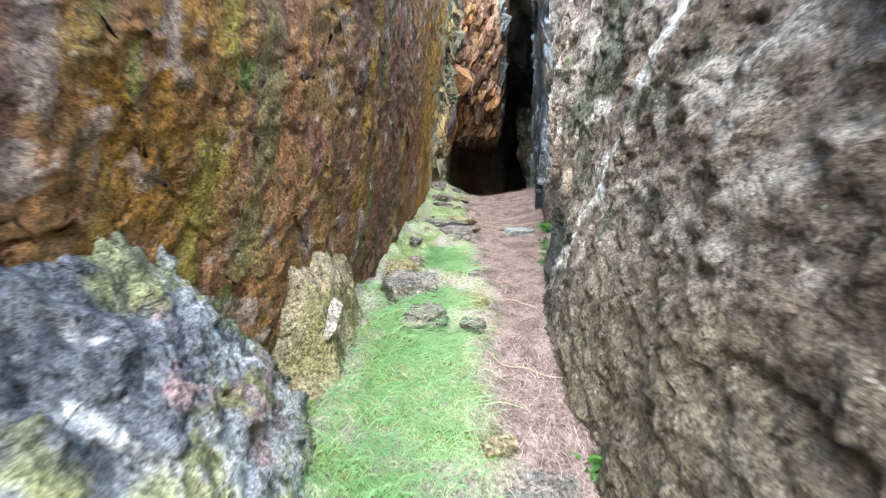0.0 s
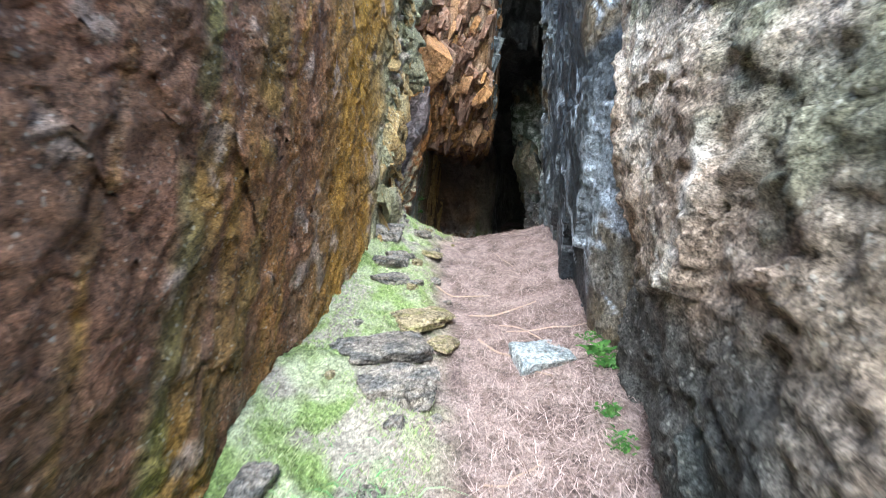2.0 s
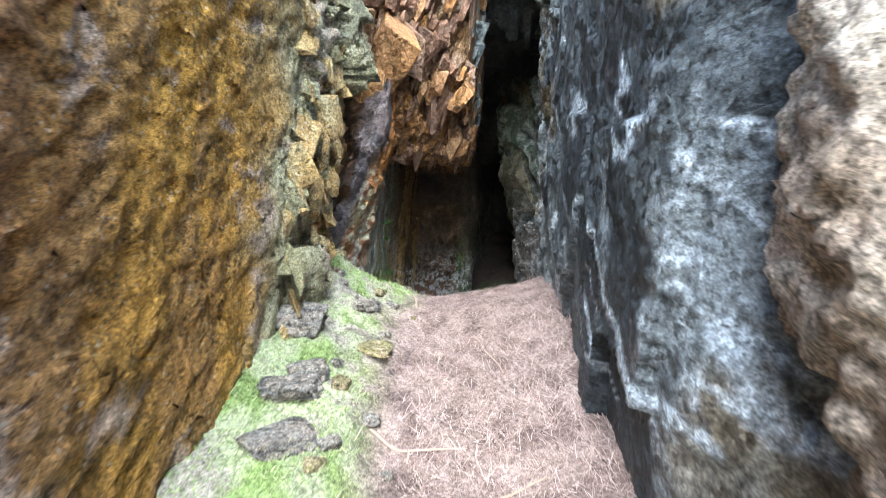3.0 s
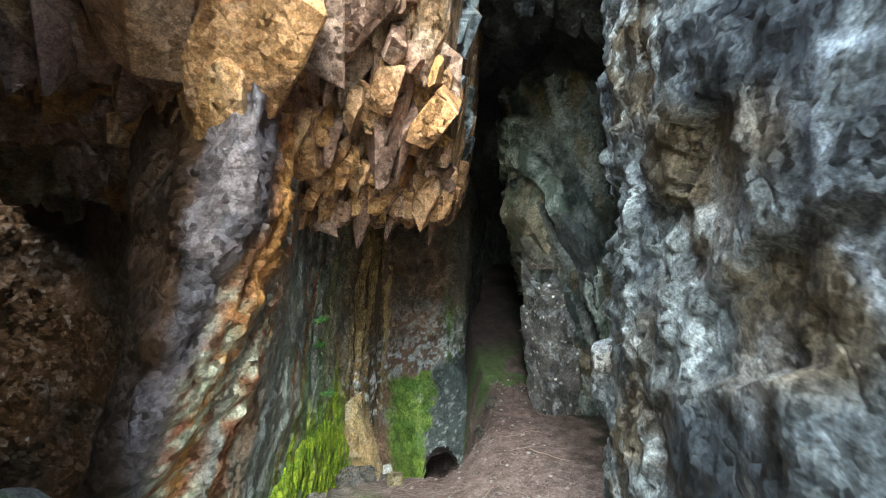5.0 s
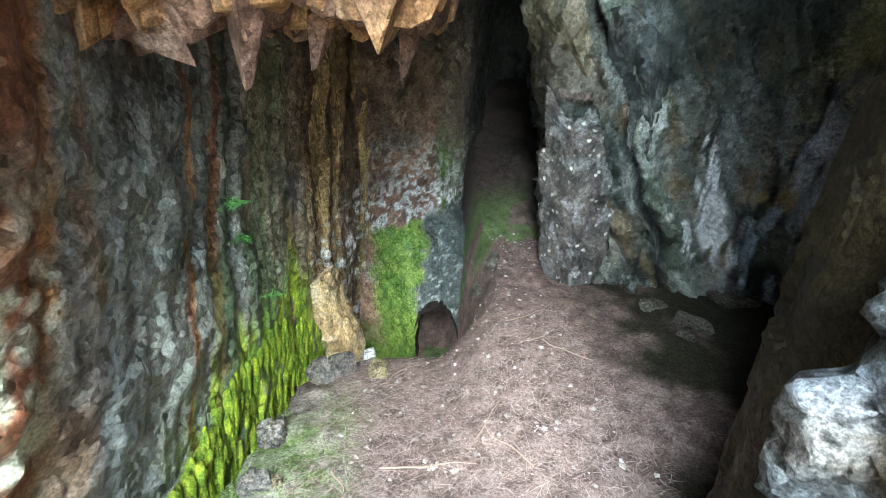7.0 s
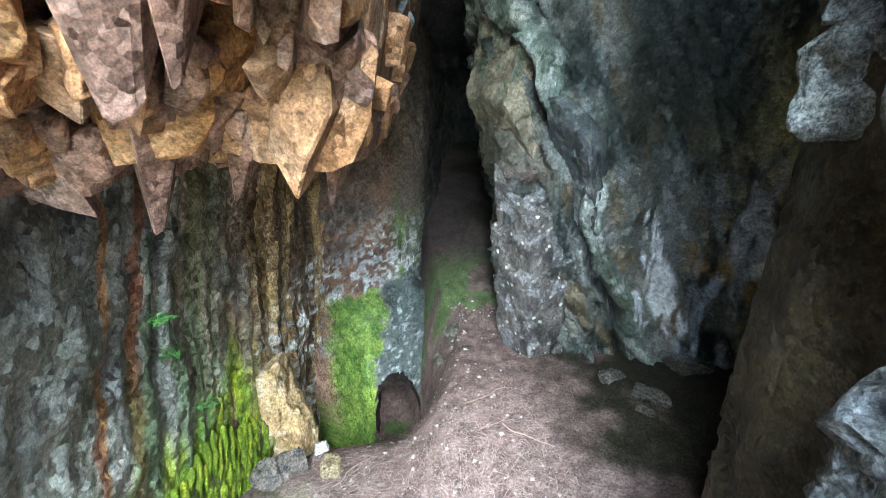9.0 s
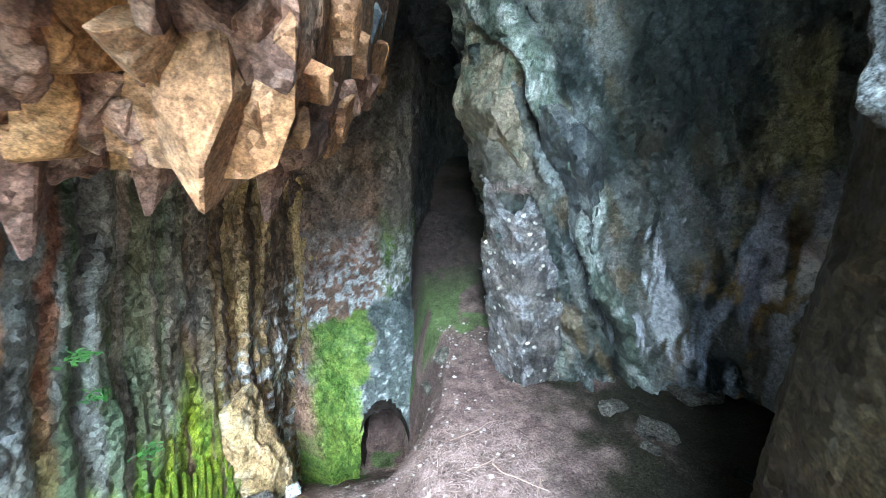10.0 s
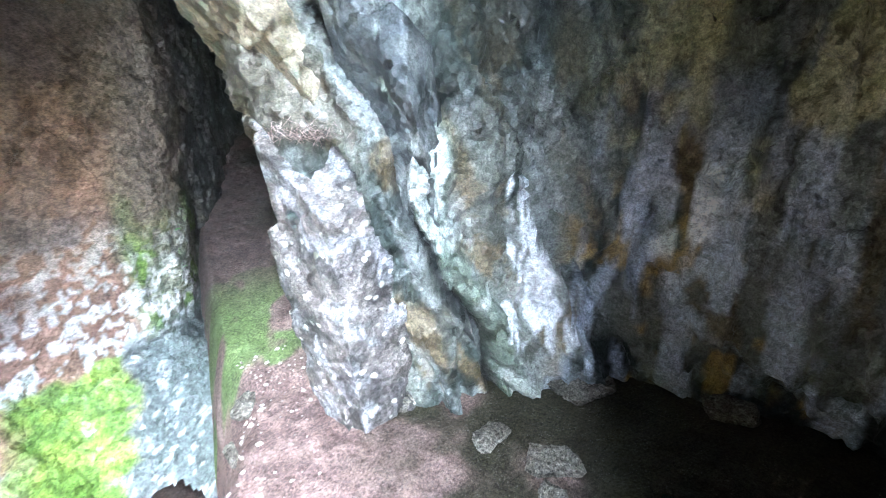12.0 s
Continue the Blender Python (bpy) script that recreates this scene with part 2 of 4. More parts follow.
def make_ground():
    xs = np.concatenate([np.linspace(-60, -2.2, 14), np.arange(-2.0, 5.2, 0.025), np.linspace(5.4, 60, 14)])
    ys = np.concatenate([np.linspace(-60, -4.3, 14), np.arange(-4, 16.6, 0.025), np.linspace(17, 60, 12)])
    X, Y = np.meshgrid(xs, ys, indexing="ij")
    P = np.stack([X.ravel(), Y.ravel(), np.zeros(X.size)], 1)
    bank = bank_of(P)
    z = ground_full(P[:, 0], P[:, 1])
    x, y = P[:, 0], P[:, 1]
    left = np.interp(y, [-4, 0, 3, 6.2, 6.6, 6.7, 17], [-2.2, -1.6, -1.2, -1.0, -1.2, -3.0, -3.0])
    right = np.interp(y, [-4, 0, 3, 4.4, 7.3, 7.5, 17], [1.7, 1.4, 1.6, 2.4, 2.9, 5.3, 5.3])
    rise = np.maximum(np.maximum(step(left, left - 0.5, x), step(right, right + 0.5, x)), step(16.6, 17.2, y)) * step(-14, -3, y)
    hill = np.interp(y, [-14, -4, 1, 4, 6.3, 8.2, 20, 60], [-2, 1.7, 2.7, 3.9, 5.1, 6.2, 7.4, 12]) + 0.25 * fbm(P * 0.5, 3, 27)
    z = z + (hill - z) * rise
    needles = mix(rgb(0.31, 0.235, 0.215), rgb(0.18, 0.13, 0.12), step(-0.3, 0.5, fbm(P * 11, 3, 11)))
    moss = mix(rgb(0.36, 0.39, 0.25), rgb(0.19, 0.26, 0.09), step(-0.3, 0.4, fbm(P * 7, 3, 14)))
    moss = mix(moss, rgb(0.34, 0.31, 0.26), step(0.1, 0.4, fbm(P * 5, 3, 19)))
    col = mix(needles, moss, bank)
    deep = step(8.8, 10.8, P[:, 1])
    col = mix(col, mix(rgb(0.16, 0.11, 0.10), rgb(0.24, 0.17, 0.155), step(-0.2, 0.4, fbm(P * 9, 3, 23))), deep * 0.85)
    gm = step(0.1, 0.35, fbm(P * 2.5, 3, 21)) * step(10.8, 11.4, P[:, 1]) * step(13.5, 12.5, P[:, 1])
    col = mix(col, rgb(0.12, 0.19, 0.06), gm * 0.85)
    # fading daylight painted into the soil: nearly black down the passage
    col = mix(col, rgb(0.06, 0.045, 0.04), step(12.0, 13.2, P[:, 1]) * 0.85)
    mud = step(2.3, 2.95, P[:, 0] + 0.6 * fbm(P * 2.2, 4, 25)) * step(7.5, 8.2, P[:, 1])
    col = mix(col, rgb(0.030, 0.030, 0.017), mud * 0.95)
    col = mix(col, mix(rgb(0.10, 0.15, 0.05), rgb(0.22, 0.20, 0.13), step(-0.3, 0.3, fbm(P * 1.5, 4, 29))), rise)
    P[:, 2] = z
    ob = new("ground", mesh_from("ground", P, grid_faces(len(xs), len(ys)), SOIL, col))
    return tagged(ob, "brown needle-covered path climbing between moss and rock", "ground", kind="structure")


make_ground()


# ---- the cleft: a stained wall on one side, lichened rock and wet slate on the other ----
def left_relief(P):
    end = step(5.7, 6.1, P[:, 1])
    h, e = facets(P * [3.0, 3.0, 2.0], 41, 0.9)
    h2, e2 = facets(P * 7, 51, 0.9)
    h3, e3 = facets(P * [14, 14, 9], 53, 0.8)
    flat = 0.05 * fbm(P * 0.8, 3, 31) + 0.008 * fbm(P * 6, 3, 33) + 0.009 * h3 + 0.011 * fbm(P * 30, 2, 35)
    return flat + end * (0.16 * h + 0.07 * h2)


def left_colour(P):
    y, z = P[:, 1], P[:, 2]
    run = np.stack([P[:, 0] * 0, y * 3.2 - 0.3 * z, z * 0.2], 1)
    s1, s2 = fbm(run, 4, 61), fbm(run * 2.7, 3, 65)
    col = mix(rgb(0.24, 0.12, 0.078), rgb(0.34, 0.165, 0.06), step(-0.3, 0.5, s1))
    col = mix(col, rgb(0.36, 0.205, 0.045), step(0.28, 0.6, s2) * 0.8)
    col = mix(col, rgb(0.20, 0.12, 0.095), step(0.1, 0.6, fbm(run * 1.4, 3, 69)) * 0.7)
    green = step(0.3, 0.6, fbm(run * [1, 2.2, 2.5] + 3, 4, 71)) * step(0.0, 0.4, fbm(P * 6, 3, 70))
    col = mix(col, rgb(0.16, 0.21, 0.05), green * step(4.2, 3.2, y))
    col = mix(col, rgb(0.25, 0.19, 0.10), step(0.2, 0.6, fbm(P * 3, 4, 72)) * step(1.9, 1.2, y) * 0.7)
    wy = y - 0.06 * (z - 2) + 0.05 * fbm(P * 2.5, 3, 68)
    for c, w, hue, amount in ((1.15, 0.17, (0.38, 0.19, 0.035), 0.9), (1.38, 0.05, (0.34, 0.28, 0.05), 0.7), (1.64, 0.1, (0.21, 0.21, 0.09), 0.6), (2.1, 0.25, (0.30, 0.17, 0.05), 0.8),
                              (2.68, 0.08, (0.42, 0.26, 0.03), 0.95), (2.93, 0.05, (0.17, 0.23, 0.07), 0.8), (3.6, 0.05, (0.20, 0.24, 0.07), 0.6), (3.95, 0.07, (0.38, 0.25, 0.04), 0.8)):
        col = mix(col, rgb(*hue), step(w * 1.25, w * 0.6, np.abs(wy - c)) * amount * step(-0.5, 0.1, fbm(P * 5 + c, 3, 67)))
    col = mix(col, mix(rgb(0.15, 0.085, 0.05), rgb(0.10, 0.065, 0.04), step(-0.2, 0.5, s2)), step(2.1, 2.6, y) * step(4.5, 3.9, y) * step(-0.6, 0.2, fbm(P * 3.3, 3, 66)) * 0.6)
    ochre = step(4.2, 5.0, y) * 0.85
    col = mix(col, mix(rgb(0.40, 0.22, 0.035), rgb(0.30, 0.165, 0.05), step(-0.2, 0.5, s2)), ochre)
    col = mix(col, rgb(0.36, 0.34, 0.22), step(5.45, 5.8, y + 0.15 * fbm(P * 3, 2, 73)))
    col = mix(col, rgb(0.34, 0.20, 0.08), step(6.05, 6.3, y + 0.12 * fbm(P * 4, 2, 74)) * step(-0.1, 0.3, fbm(P * 2.5, 3, 75)))
    col = mix(col, rgb(0.42, 0.33, 0.28), step(0.45, 0.6, fbm(P * 7, 4, 77)) * 0.7)
    return col


wall_left = rock_wall("wall_left", "tall rock wall streaked with rust, ochre and moss",
          [(-1.5, -4), (-0.9, -0.5), (-0.68, 1.2), (-0.5, 2.5), (-0.37, 3.5), (-0.17, 5.5), (-0.1, 6.3), (-0.35, 6.75), (-1.0, 7.0), (-1.8, 7.0)],
          -1.2, 6.4, 1, lambda P: 0.10 * (P[:, 2] - 2.2), left_relief, left_colour, CRUST)


def block_relief(P):
    y, z = P[:, 1], P[:, 2]
    foot = 0.31 * y
    under = -0.03 * step(1.0, 0.65, z - foot + 0.1 * fbm(P * 2, 2, 82)) * step(3.6, 4.2, y)
    h, e = facets(P * 2.2, 81, 0.8)
    return under + 0.06 * fbm(P * 1.2, 3, 83) + 0.045 * h + 0.015 * facets(P * 13, 86, 0.9)[0] + 0.016 * fbm(P * 7, 4, 85) + 0.013 * fbm(P * 25, 2, 87)


def block_colour(P):
    col = mix(rgb(0.29, 0.225, 0.18), rgb(0.48, 0.41, 0.345), step(-0.4, 0.5, fbm(P * 3, 4, 91)))
    col = mix(col, rgb(0.64, 0.58, 0.52), step(0.2, 0.5, fbm(P * 7 + 3, 4, 93)) * 0.8)
    col = mix(col, rgb(0.13, 0.14, 0.09), step(0.2, 0.6, fbm(P * 2.3 + 9, 4, 95)) * 0.8)
    col = mix(col, rgb(0.26, 0.18, 0.13), step(0.2, 0.6, fbm(P * 1.6 + 19, 3, 97)) * 0.6)
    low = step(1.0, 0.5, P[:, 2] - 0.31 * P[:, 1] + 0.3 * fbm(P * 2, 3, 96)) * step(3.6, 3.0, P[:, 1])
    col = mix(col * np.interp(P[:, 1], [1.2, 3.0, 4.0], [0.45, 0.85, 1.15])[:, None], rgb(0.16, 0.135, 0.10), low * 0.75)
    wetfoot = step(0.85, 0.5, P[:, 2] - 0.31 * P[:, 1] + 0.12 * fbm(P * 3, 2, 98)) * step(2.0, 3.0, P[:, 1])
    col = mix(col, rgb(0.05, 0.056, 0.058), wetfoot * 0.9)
    vein = np.abs(P[:, 2] - (2.25 - 0.75 * (P[:, 1] - 1.2)) + 0.14 * fbm(P * 2.5, 3, 99))
    col = mix(col, rgb(0.7, 0.66, 0.62), step(0.1, 0.03, vein) * step(0.2, 0.6, P[:, 1]) * step(3.2, 2.6, P[:, 1]) * 0.8)
    return col


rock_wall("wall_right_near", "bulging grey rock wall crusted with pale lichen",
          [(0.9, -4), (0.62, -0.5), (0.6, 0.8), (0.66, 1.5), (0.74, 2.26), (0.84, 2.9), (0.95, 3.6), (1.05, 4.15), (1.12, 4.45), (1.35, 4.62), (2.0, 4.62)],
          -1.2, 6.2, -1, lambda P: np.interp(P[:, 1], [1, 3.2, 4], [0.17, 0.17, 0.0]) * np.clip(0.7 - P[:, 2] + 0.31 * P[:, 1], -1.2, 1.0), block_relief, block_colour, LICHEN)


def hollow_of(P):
    """How far a place lies in the brown hollow at the end of the slate wall, where shade is painted in."""
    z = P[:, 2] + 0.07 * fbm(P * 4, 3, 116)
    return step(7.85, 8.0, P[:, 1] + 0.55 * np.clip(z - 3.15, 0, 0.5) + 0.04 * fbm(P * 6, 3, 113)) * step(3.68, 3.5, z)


def slab_relief(P):
    y, z = P[:, 1], P[:, 2]
    h, e = facets(P * [1.6, 1.6, 1.1], 101, 0.9)
    h2, e2 = facets(P * [4, 4, 3], 111, 0.9)
    end = step(6.3, 7.2, y)
    lit = end * step(8.02, 7.94, y)
    # the lichened bulge over the brown hollow, and the broken shelf under it
    hollow = -0.10 * hollow_of(P) * step(8.2, 7.95, y)
    return hollow + 0.055 * h * (1 - 0.5 * end) + 0.02 * h2 + lit * (0.028 * h2 + 0.022 * facets(P * 9, 118, 1.0)[0] + 0.012 * facets(P * 22, 119, 1.0)[0]) + 0.006 * fbm(P * 8, 4, 115) + 0.004 * fbm(P * 30, 2, 117)


def slab_colour(P):
    y = P[:, 1]
    col = mix(rgb(0.028, 0.033, 0.04), rgb(0.07, 0.08, 0.09), step(-0.4, 0.5, fbm(P * [2.2, 2.2, 1.4], 4, 121)))
    col = mix(col, rgb(0.38, 0.42, 0.47), step(0.35, 0.5, fbm(P * [6, 6, 2.0], 4, 123)) * step(-0.1, 0.3, fbm(P * 1.2, 2, 122)) * (0.25 + 0.45 * step(5.6, 6.4, y)))
    col = mix(col, rgb(0.15, 0.11, 0.06), step(0.2, 0.6, fbm(P * 1.5 + 7, 3, 125)) * 0.6)
    # thin pale veins that fall towards the mouth of the cleft
    slant = np.stack([P[:, 0], (y - P[:, 2]) * 2.2, (y + P[:, 2]) * 0.5], 1)
    vein = step(0.07, 0.015, np.abs(fbm(slant, 3, 112))) * step(-0.1, 0.3, fbm(P * 2.4, 3, 110))
    col = mix(col, rgb(0.40, 0.45, 0.52), vein * step(6.8, 6.2, y) * 0.8)
    col = mix(col, rgb(0.125, 0.138, 0.145), step(5.9, 6.8, y) * step(-0.2, 0.5, fbm(P * 3.5, 4, 127)))
    col = mix(col, rgb(0.34, 0.37, 0.38), step(6.3, 7.2, y) * step(0.15, 0.35, fbm(P * 16, 3, 126)) * step(-0.1, 0.3, fbm(P * 2.5, 2, 124)) * 0.6)
    # brown rock of the hollow and past the corner, blackened to paint its shade
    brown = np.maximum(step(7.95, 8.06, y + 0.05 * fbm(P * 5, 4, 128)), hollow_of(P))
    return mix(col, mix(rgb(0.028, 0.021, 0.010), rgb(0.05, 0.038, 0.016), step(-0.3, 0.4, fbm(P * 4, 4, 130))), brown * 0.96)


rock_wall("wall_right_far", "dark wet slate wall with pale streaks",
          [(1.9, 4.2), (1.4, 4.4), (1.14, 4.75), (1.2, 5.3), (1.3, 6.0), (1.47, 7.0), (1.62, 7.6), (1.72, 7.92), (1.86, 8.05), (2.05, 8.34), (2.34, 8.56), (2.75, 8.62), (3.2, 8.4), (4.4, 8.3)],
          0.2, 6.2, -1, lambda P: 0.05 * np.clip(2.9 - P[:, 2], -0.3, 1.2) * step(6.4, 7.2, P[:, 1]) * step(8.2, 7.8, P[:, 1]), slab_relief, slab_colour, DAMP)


# ---- the cave ----
def flute_relief(P):
    y, z = P[:, 1], P[:, 2]
    u = np.stack([y * 0, y * 5 - 1.1 * z, z * 0.3], 1)
    u = u + [0, 0, 0] + 0.12 * np.stack([0 * y, fbm(P * 1.5, 2, 130), 0 * y], 1)
    h, e = facets(u, 131, 0.8)
    h2, e2 = facets(u * 2.6, 133, 0.8)
    grow = 0.9 - 0.65 * step(8.0, 8.4, y) + 0.5 * step(9.0, 9.5, y) + 0.6 * step(9.9, 10.8, y)
    q = y - 0.22 * (z - 2.5)
    ridge = 0.045 * (step(0.16, 0.06, np.abs(q - 7.74)) + 0.7 * step(0.11, 0.04, np.abs(q - 8.06))) * (0.7 + 0.3 * fbm(P * 5, 3, 136))
    crust = 0.025 * facets(P * 13, 138, 0.9)[0] * step(8.4, 8.0, y)
    grow = grow * (0.35 + 0.65 * step(-0.25, 0.0, P[:, 0]))
    return ridge + crust * step(-0.2, -0.05, P[:, 0]) + grow * (0.045 * h + 0.03 * h2) + 0.05 * fbm(P * 1.5, 3, 135) + 0.014 * fbm(P * 11, 4, 137)


def corner_lean(P):
    """The corner of the hollow leans out over the passage."""
    near = np.exp(-((P[:, 0] + 0.2) ** 2 + (P[:, 1] - 7.72) ** 2) / 0.3 ** 2)
    return 0.42 * (np.clip(P[:, 2], 1.8, 3.9) - 2.9) * near


def cave_left_colour(P):
    y, z = P[:, 1] + np.minimum(P[:, 0] + 0.05, 0) * 0.75, P[:, 2]
    run = np.stack([y * 0, y * 4.5 - 1.0 * z, z * 0.3], 1)
    q = y - 0.22 * (z - 2.5) + 0.05 * fbm(P * 3, 3, 140)
    s = fbm(run, 4, 141)
    slate = mix(rgb(0.17, 0.175, 0.15), rgb(0.34, 0.35, 0.30), step(-0.4, 0.5, fbm(P * [4, 4, 2.5], 4, 141)))
    flute = mix(rgb(0.30, 0.26, 0.19), rgb(0.6, 0.48, 0.33), step(-0.4, 0.5, s))
    col = mix(slate, flute, step(9.5, 10.0, y))
    col = mix(col, rgb(0.22, 0.12, 0.06), step(0.45, 0.62, fbm(run * 1.6 + 11, 4, 143)) * 0.7)
    col = mix(col, rgb(0.21, 0.225, 0.22), step(0.1, 0.5, fbm(P * [5, 5, 2.0], 4, 142)) * 0.5)
    # rust ridges crusted with pale lichen
    for c, w, amount in ((7.78, 0.17, 1.0), (8.1, 0.09, 1.0), (8.95, 0.035, 0.9), (9.2, 0.04, 0.9)):
        band = step(w * 1.3, w * 0.6, np.abs(q - c)) * amount
        col = mix(col, mix(rgb(0.42, 0.20, 0.06), rgb(0.27, 0.11, 0.055), step(-0.2, 0.4, fbm(run * 2 + c, 3, 145))), band)
        col = mix(col, rgb(0.60, 0.60, 0.44), band * 0.9 * step(-0.05, 0.2, fbm(P * 22, 3, 147)) * step(-0.4, 0.2, fbm(P * 3, 2, 148)) * step(3.5, 2.9, z) * step(8.6, 8.4, c + 0 * z))
    # a smooth pale corner, and red-brown rock in the hollow past it, deepened in colour for shade
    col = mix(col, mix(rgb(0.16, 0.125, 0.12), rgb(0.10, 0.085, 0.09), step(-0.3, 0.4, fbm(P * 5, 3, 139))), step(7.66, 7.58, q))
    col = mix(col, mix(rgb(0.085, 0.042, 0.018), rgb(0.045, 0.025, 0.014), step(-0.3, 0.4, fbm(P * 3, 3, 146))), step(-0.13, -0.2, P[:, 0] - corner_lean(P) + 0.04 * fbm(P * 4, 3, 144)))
    low = z + 0.30 * fbm(run * [1, 2.2, 1], 3, 149)
    moss = step(2.15, 1.8, low) * step(8.5, 8.9, y) * step(10.7, 10.3, y)
    col = mix(col, mix(rgb(0.42, 0.52, 0.04), rgb(0.20, 0.32, 0.03), step(-0.2, 0.4, fbm(P * 8, 3, 150))), moss * step(-0.5, -0.2, fbm(run * 3.0, 3, 151)))
    col = mix(col, rgb(0.09, 0.17, 0.05), step(0.05, 0.4, fbm(run * 1.8 + 5, 3, 153)) * step(8.7, 9.2, y) * step(10.6, 10.0, y) * 0.55)
    far = step(10.2, 10.7, y)
    col = mix(col, mix(rgb(0.18, 0.12, 0.075), rgb(0.50, 0.35, 0.17), step(-0.2, 0.2, fbm(run * 1.8, 4, 152))), far)
    col = mix(col, rgb(0.75, 0.75, 0.73), far * step(0.15, 0.35, fbm(P * 18, 3, 155)) * step(2.3, 1.8, z))
    return col


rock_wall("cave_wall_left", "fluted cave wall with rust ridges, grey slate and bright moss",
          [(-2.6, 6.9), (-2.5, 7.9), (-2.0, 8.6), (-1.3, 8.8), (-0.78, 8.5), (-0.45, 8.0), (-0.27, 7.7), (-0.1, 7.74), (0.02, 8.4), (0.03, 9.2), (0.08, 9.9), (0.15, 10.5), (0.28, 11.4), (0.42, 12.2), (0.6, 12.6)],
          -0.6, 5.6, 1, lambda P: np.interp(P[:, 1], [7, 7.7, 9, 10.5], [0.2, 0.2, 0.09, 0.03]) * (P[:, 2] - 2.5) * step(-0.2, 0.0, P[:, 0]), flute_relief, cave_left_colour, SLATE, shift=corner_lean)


def back_lean(P):
    return 0.5 * np.clip(1.4 - P[:, 2], 0, 2) + 0.07 * np.clip(P[:, 2] - 1.5, 0, 2.2) * step(12.6, 13.0, P[:, 1]) * step(15, 14.2, P[:, 1])


def back_relief(P):
    h, e = facets(P * [2.2, 2.2, 1.2], 161, 0.8)
    h2, e2 = facets(P * 6, 163, 0.8)
    return 0.05 * h + 0.025 * h2 + 0.012 * fbm(P * 12, 4, 165)


def burrow_mouth(P):
    x, z = P[:, 0], P[:, 2]
    return (((x - 1.18 - 0.04 * vnoise(P * 6, 4)) / 0.26) ** 2 + (np.clip(z + 0.02, 0, 9) / 0.46) ** 2 < 1) & (P[:, 1] < 12.8)


def back_colour(P):
    x, z = P[:, 0], P[:, 2]
    col = mix(rgb(0.24, 0.145, 0.11), rgb(0.42, 0.26, 0.19), step(-0.4, 0.5, fbm(P * 3, 4, 171)))
    col = mix(col, rgb(0.22, 0.22, 0.245), step(0.1, 0.5, fbm(P * 2, 4, 173)) * 0.7)
    col = mix(col, mix(rgb(0.12, 0.15, 0.11), rgb(0.34, 0.36, 0.27), step(0.0, 0.4, fbm(P * [9, 9, 2] + 2, 4, 172))), step(1.2, 1.4, x + 0.1 * fbm(P * 3, 3, 174)) * 0.85)
    col = mix(col, rgb(0.16, 0.25, 0.06), step(1.25, 1.4, x) * step(0.0, 0.3, fbm(P * 5, 3, 176)) * step(2.9, 2.2, z) * step(1.2, 1.5, z))
    # upper wall darkened in its colour, as shade under the hanging rock
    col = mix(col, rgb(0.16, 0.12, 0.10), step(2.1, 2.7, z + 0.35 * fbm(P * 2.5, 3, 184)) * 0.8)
    # rock down the passage painted near-black in place of its darkness
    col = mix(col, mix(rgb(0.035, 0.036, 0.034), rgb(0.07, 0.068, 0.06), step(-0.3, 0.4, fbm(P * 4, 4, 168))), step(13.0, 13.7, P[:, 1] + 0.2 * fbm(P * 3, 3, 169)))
    white = step(2.4, 1.6, z + 0.3 * fbm(P * 2, 3, 178)) * step(1.3, 1.45, z) * step(13.4, 12.9, P[:, 1])
    col = mix(col, rgb(0.75, 0.75, 0.76), white * step(0.0, 0.1, fbm(P * 20, 3, 175)))
    edge = 1.14 + 0.11 * fbm(P * 5, 4, 179) - 0.12 * np.clip(1.4 - z, 0, 1.5)
    moss = step(1.46, 1.38, z + 0.09 * fbm(P * 5, 3, 177)) * step(edge + 0.04, edge - 0.02, x) * step(0.4, 0.55, x + 0.06 * fbm(P * 7, 3, 180))
    col = mix(col, mix(rgb(0.25, 0.36, 0.07), rgb(0.14, 0.24, 0.045), step(-0.3, 0.4, fbm(P * 9, 4, 181))), moss)
    col = mix(col, rgb(0.10, 0.12, 0.115), step(edge - 0.02, edge + 0.04, x) * step(1.7, 1.4, z))
    col = mix(col, rgb(0.6, 0.62, 0.62), step(edge, edge + 0.06, x) * step(1.5, 1.2, z) * step(0.45, 0.6, fbm(P * 26, 3, 182)) * 0.5)
    return col


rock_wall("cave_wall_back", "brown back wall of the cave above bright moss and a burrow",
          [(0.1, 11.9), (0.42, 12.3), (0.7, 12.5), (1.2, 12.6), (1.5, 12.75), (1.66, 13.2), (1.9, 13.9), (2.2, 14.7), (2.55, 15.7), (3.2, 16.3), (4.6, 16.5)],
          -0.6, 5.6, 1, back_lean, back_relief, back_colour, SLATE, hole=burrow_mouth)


def pillar_relief(P):
    z = P[:, 2]
    w = P[:, 0] + 0.38 * (z - 2) + 0.08 * fbm(P * 1.6, 2, 180)
    h, e = facets(np.stack([w * 2.6, P[:, 1] * 1.5, z * 0.6], 1), 181, 0.9)
    h2, e2 = facets(np.stack([w * 8, P[:, 1] * 5, z * 2.2], 1), 183, 0.9)
    groove = step(0.05, 0.015, np.abs(w - 3.03)) * step(12, 11.6, P[:, 1])
    band = step(3.04, 3.08, w) * step(3.26, 3.2, w) * step(12, 11.6, P[:, 1])
    h3, e3 = facets(np.stack([w * 15, P[:, 1] * 12, z * 7], 1), 186, 0.9)
    return 0.14 * h + 0.07 * h2 + 0.03 * h3 + 0.012 * fbm(P * 14, 4, 185) - 0.12 * groove + 0.07 * band


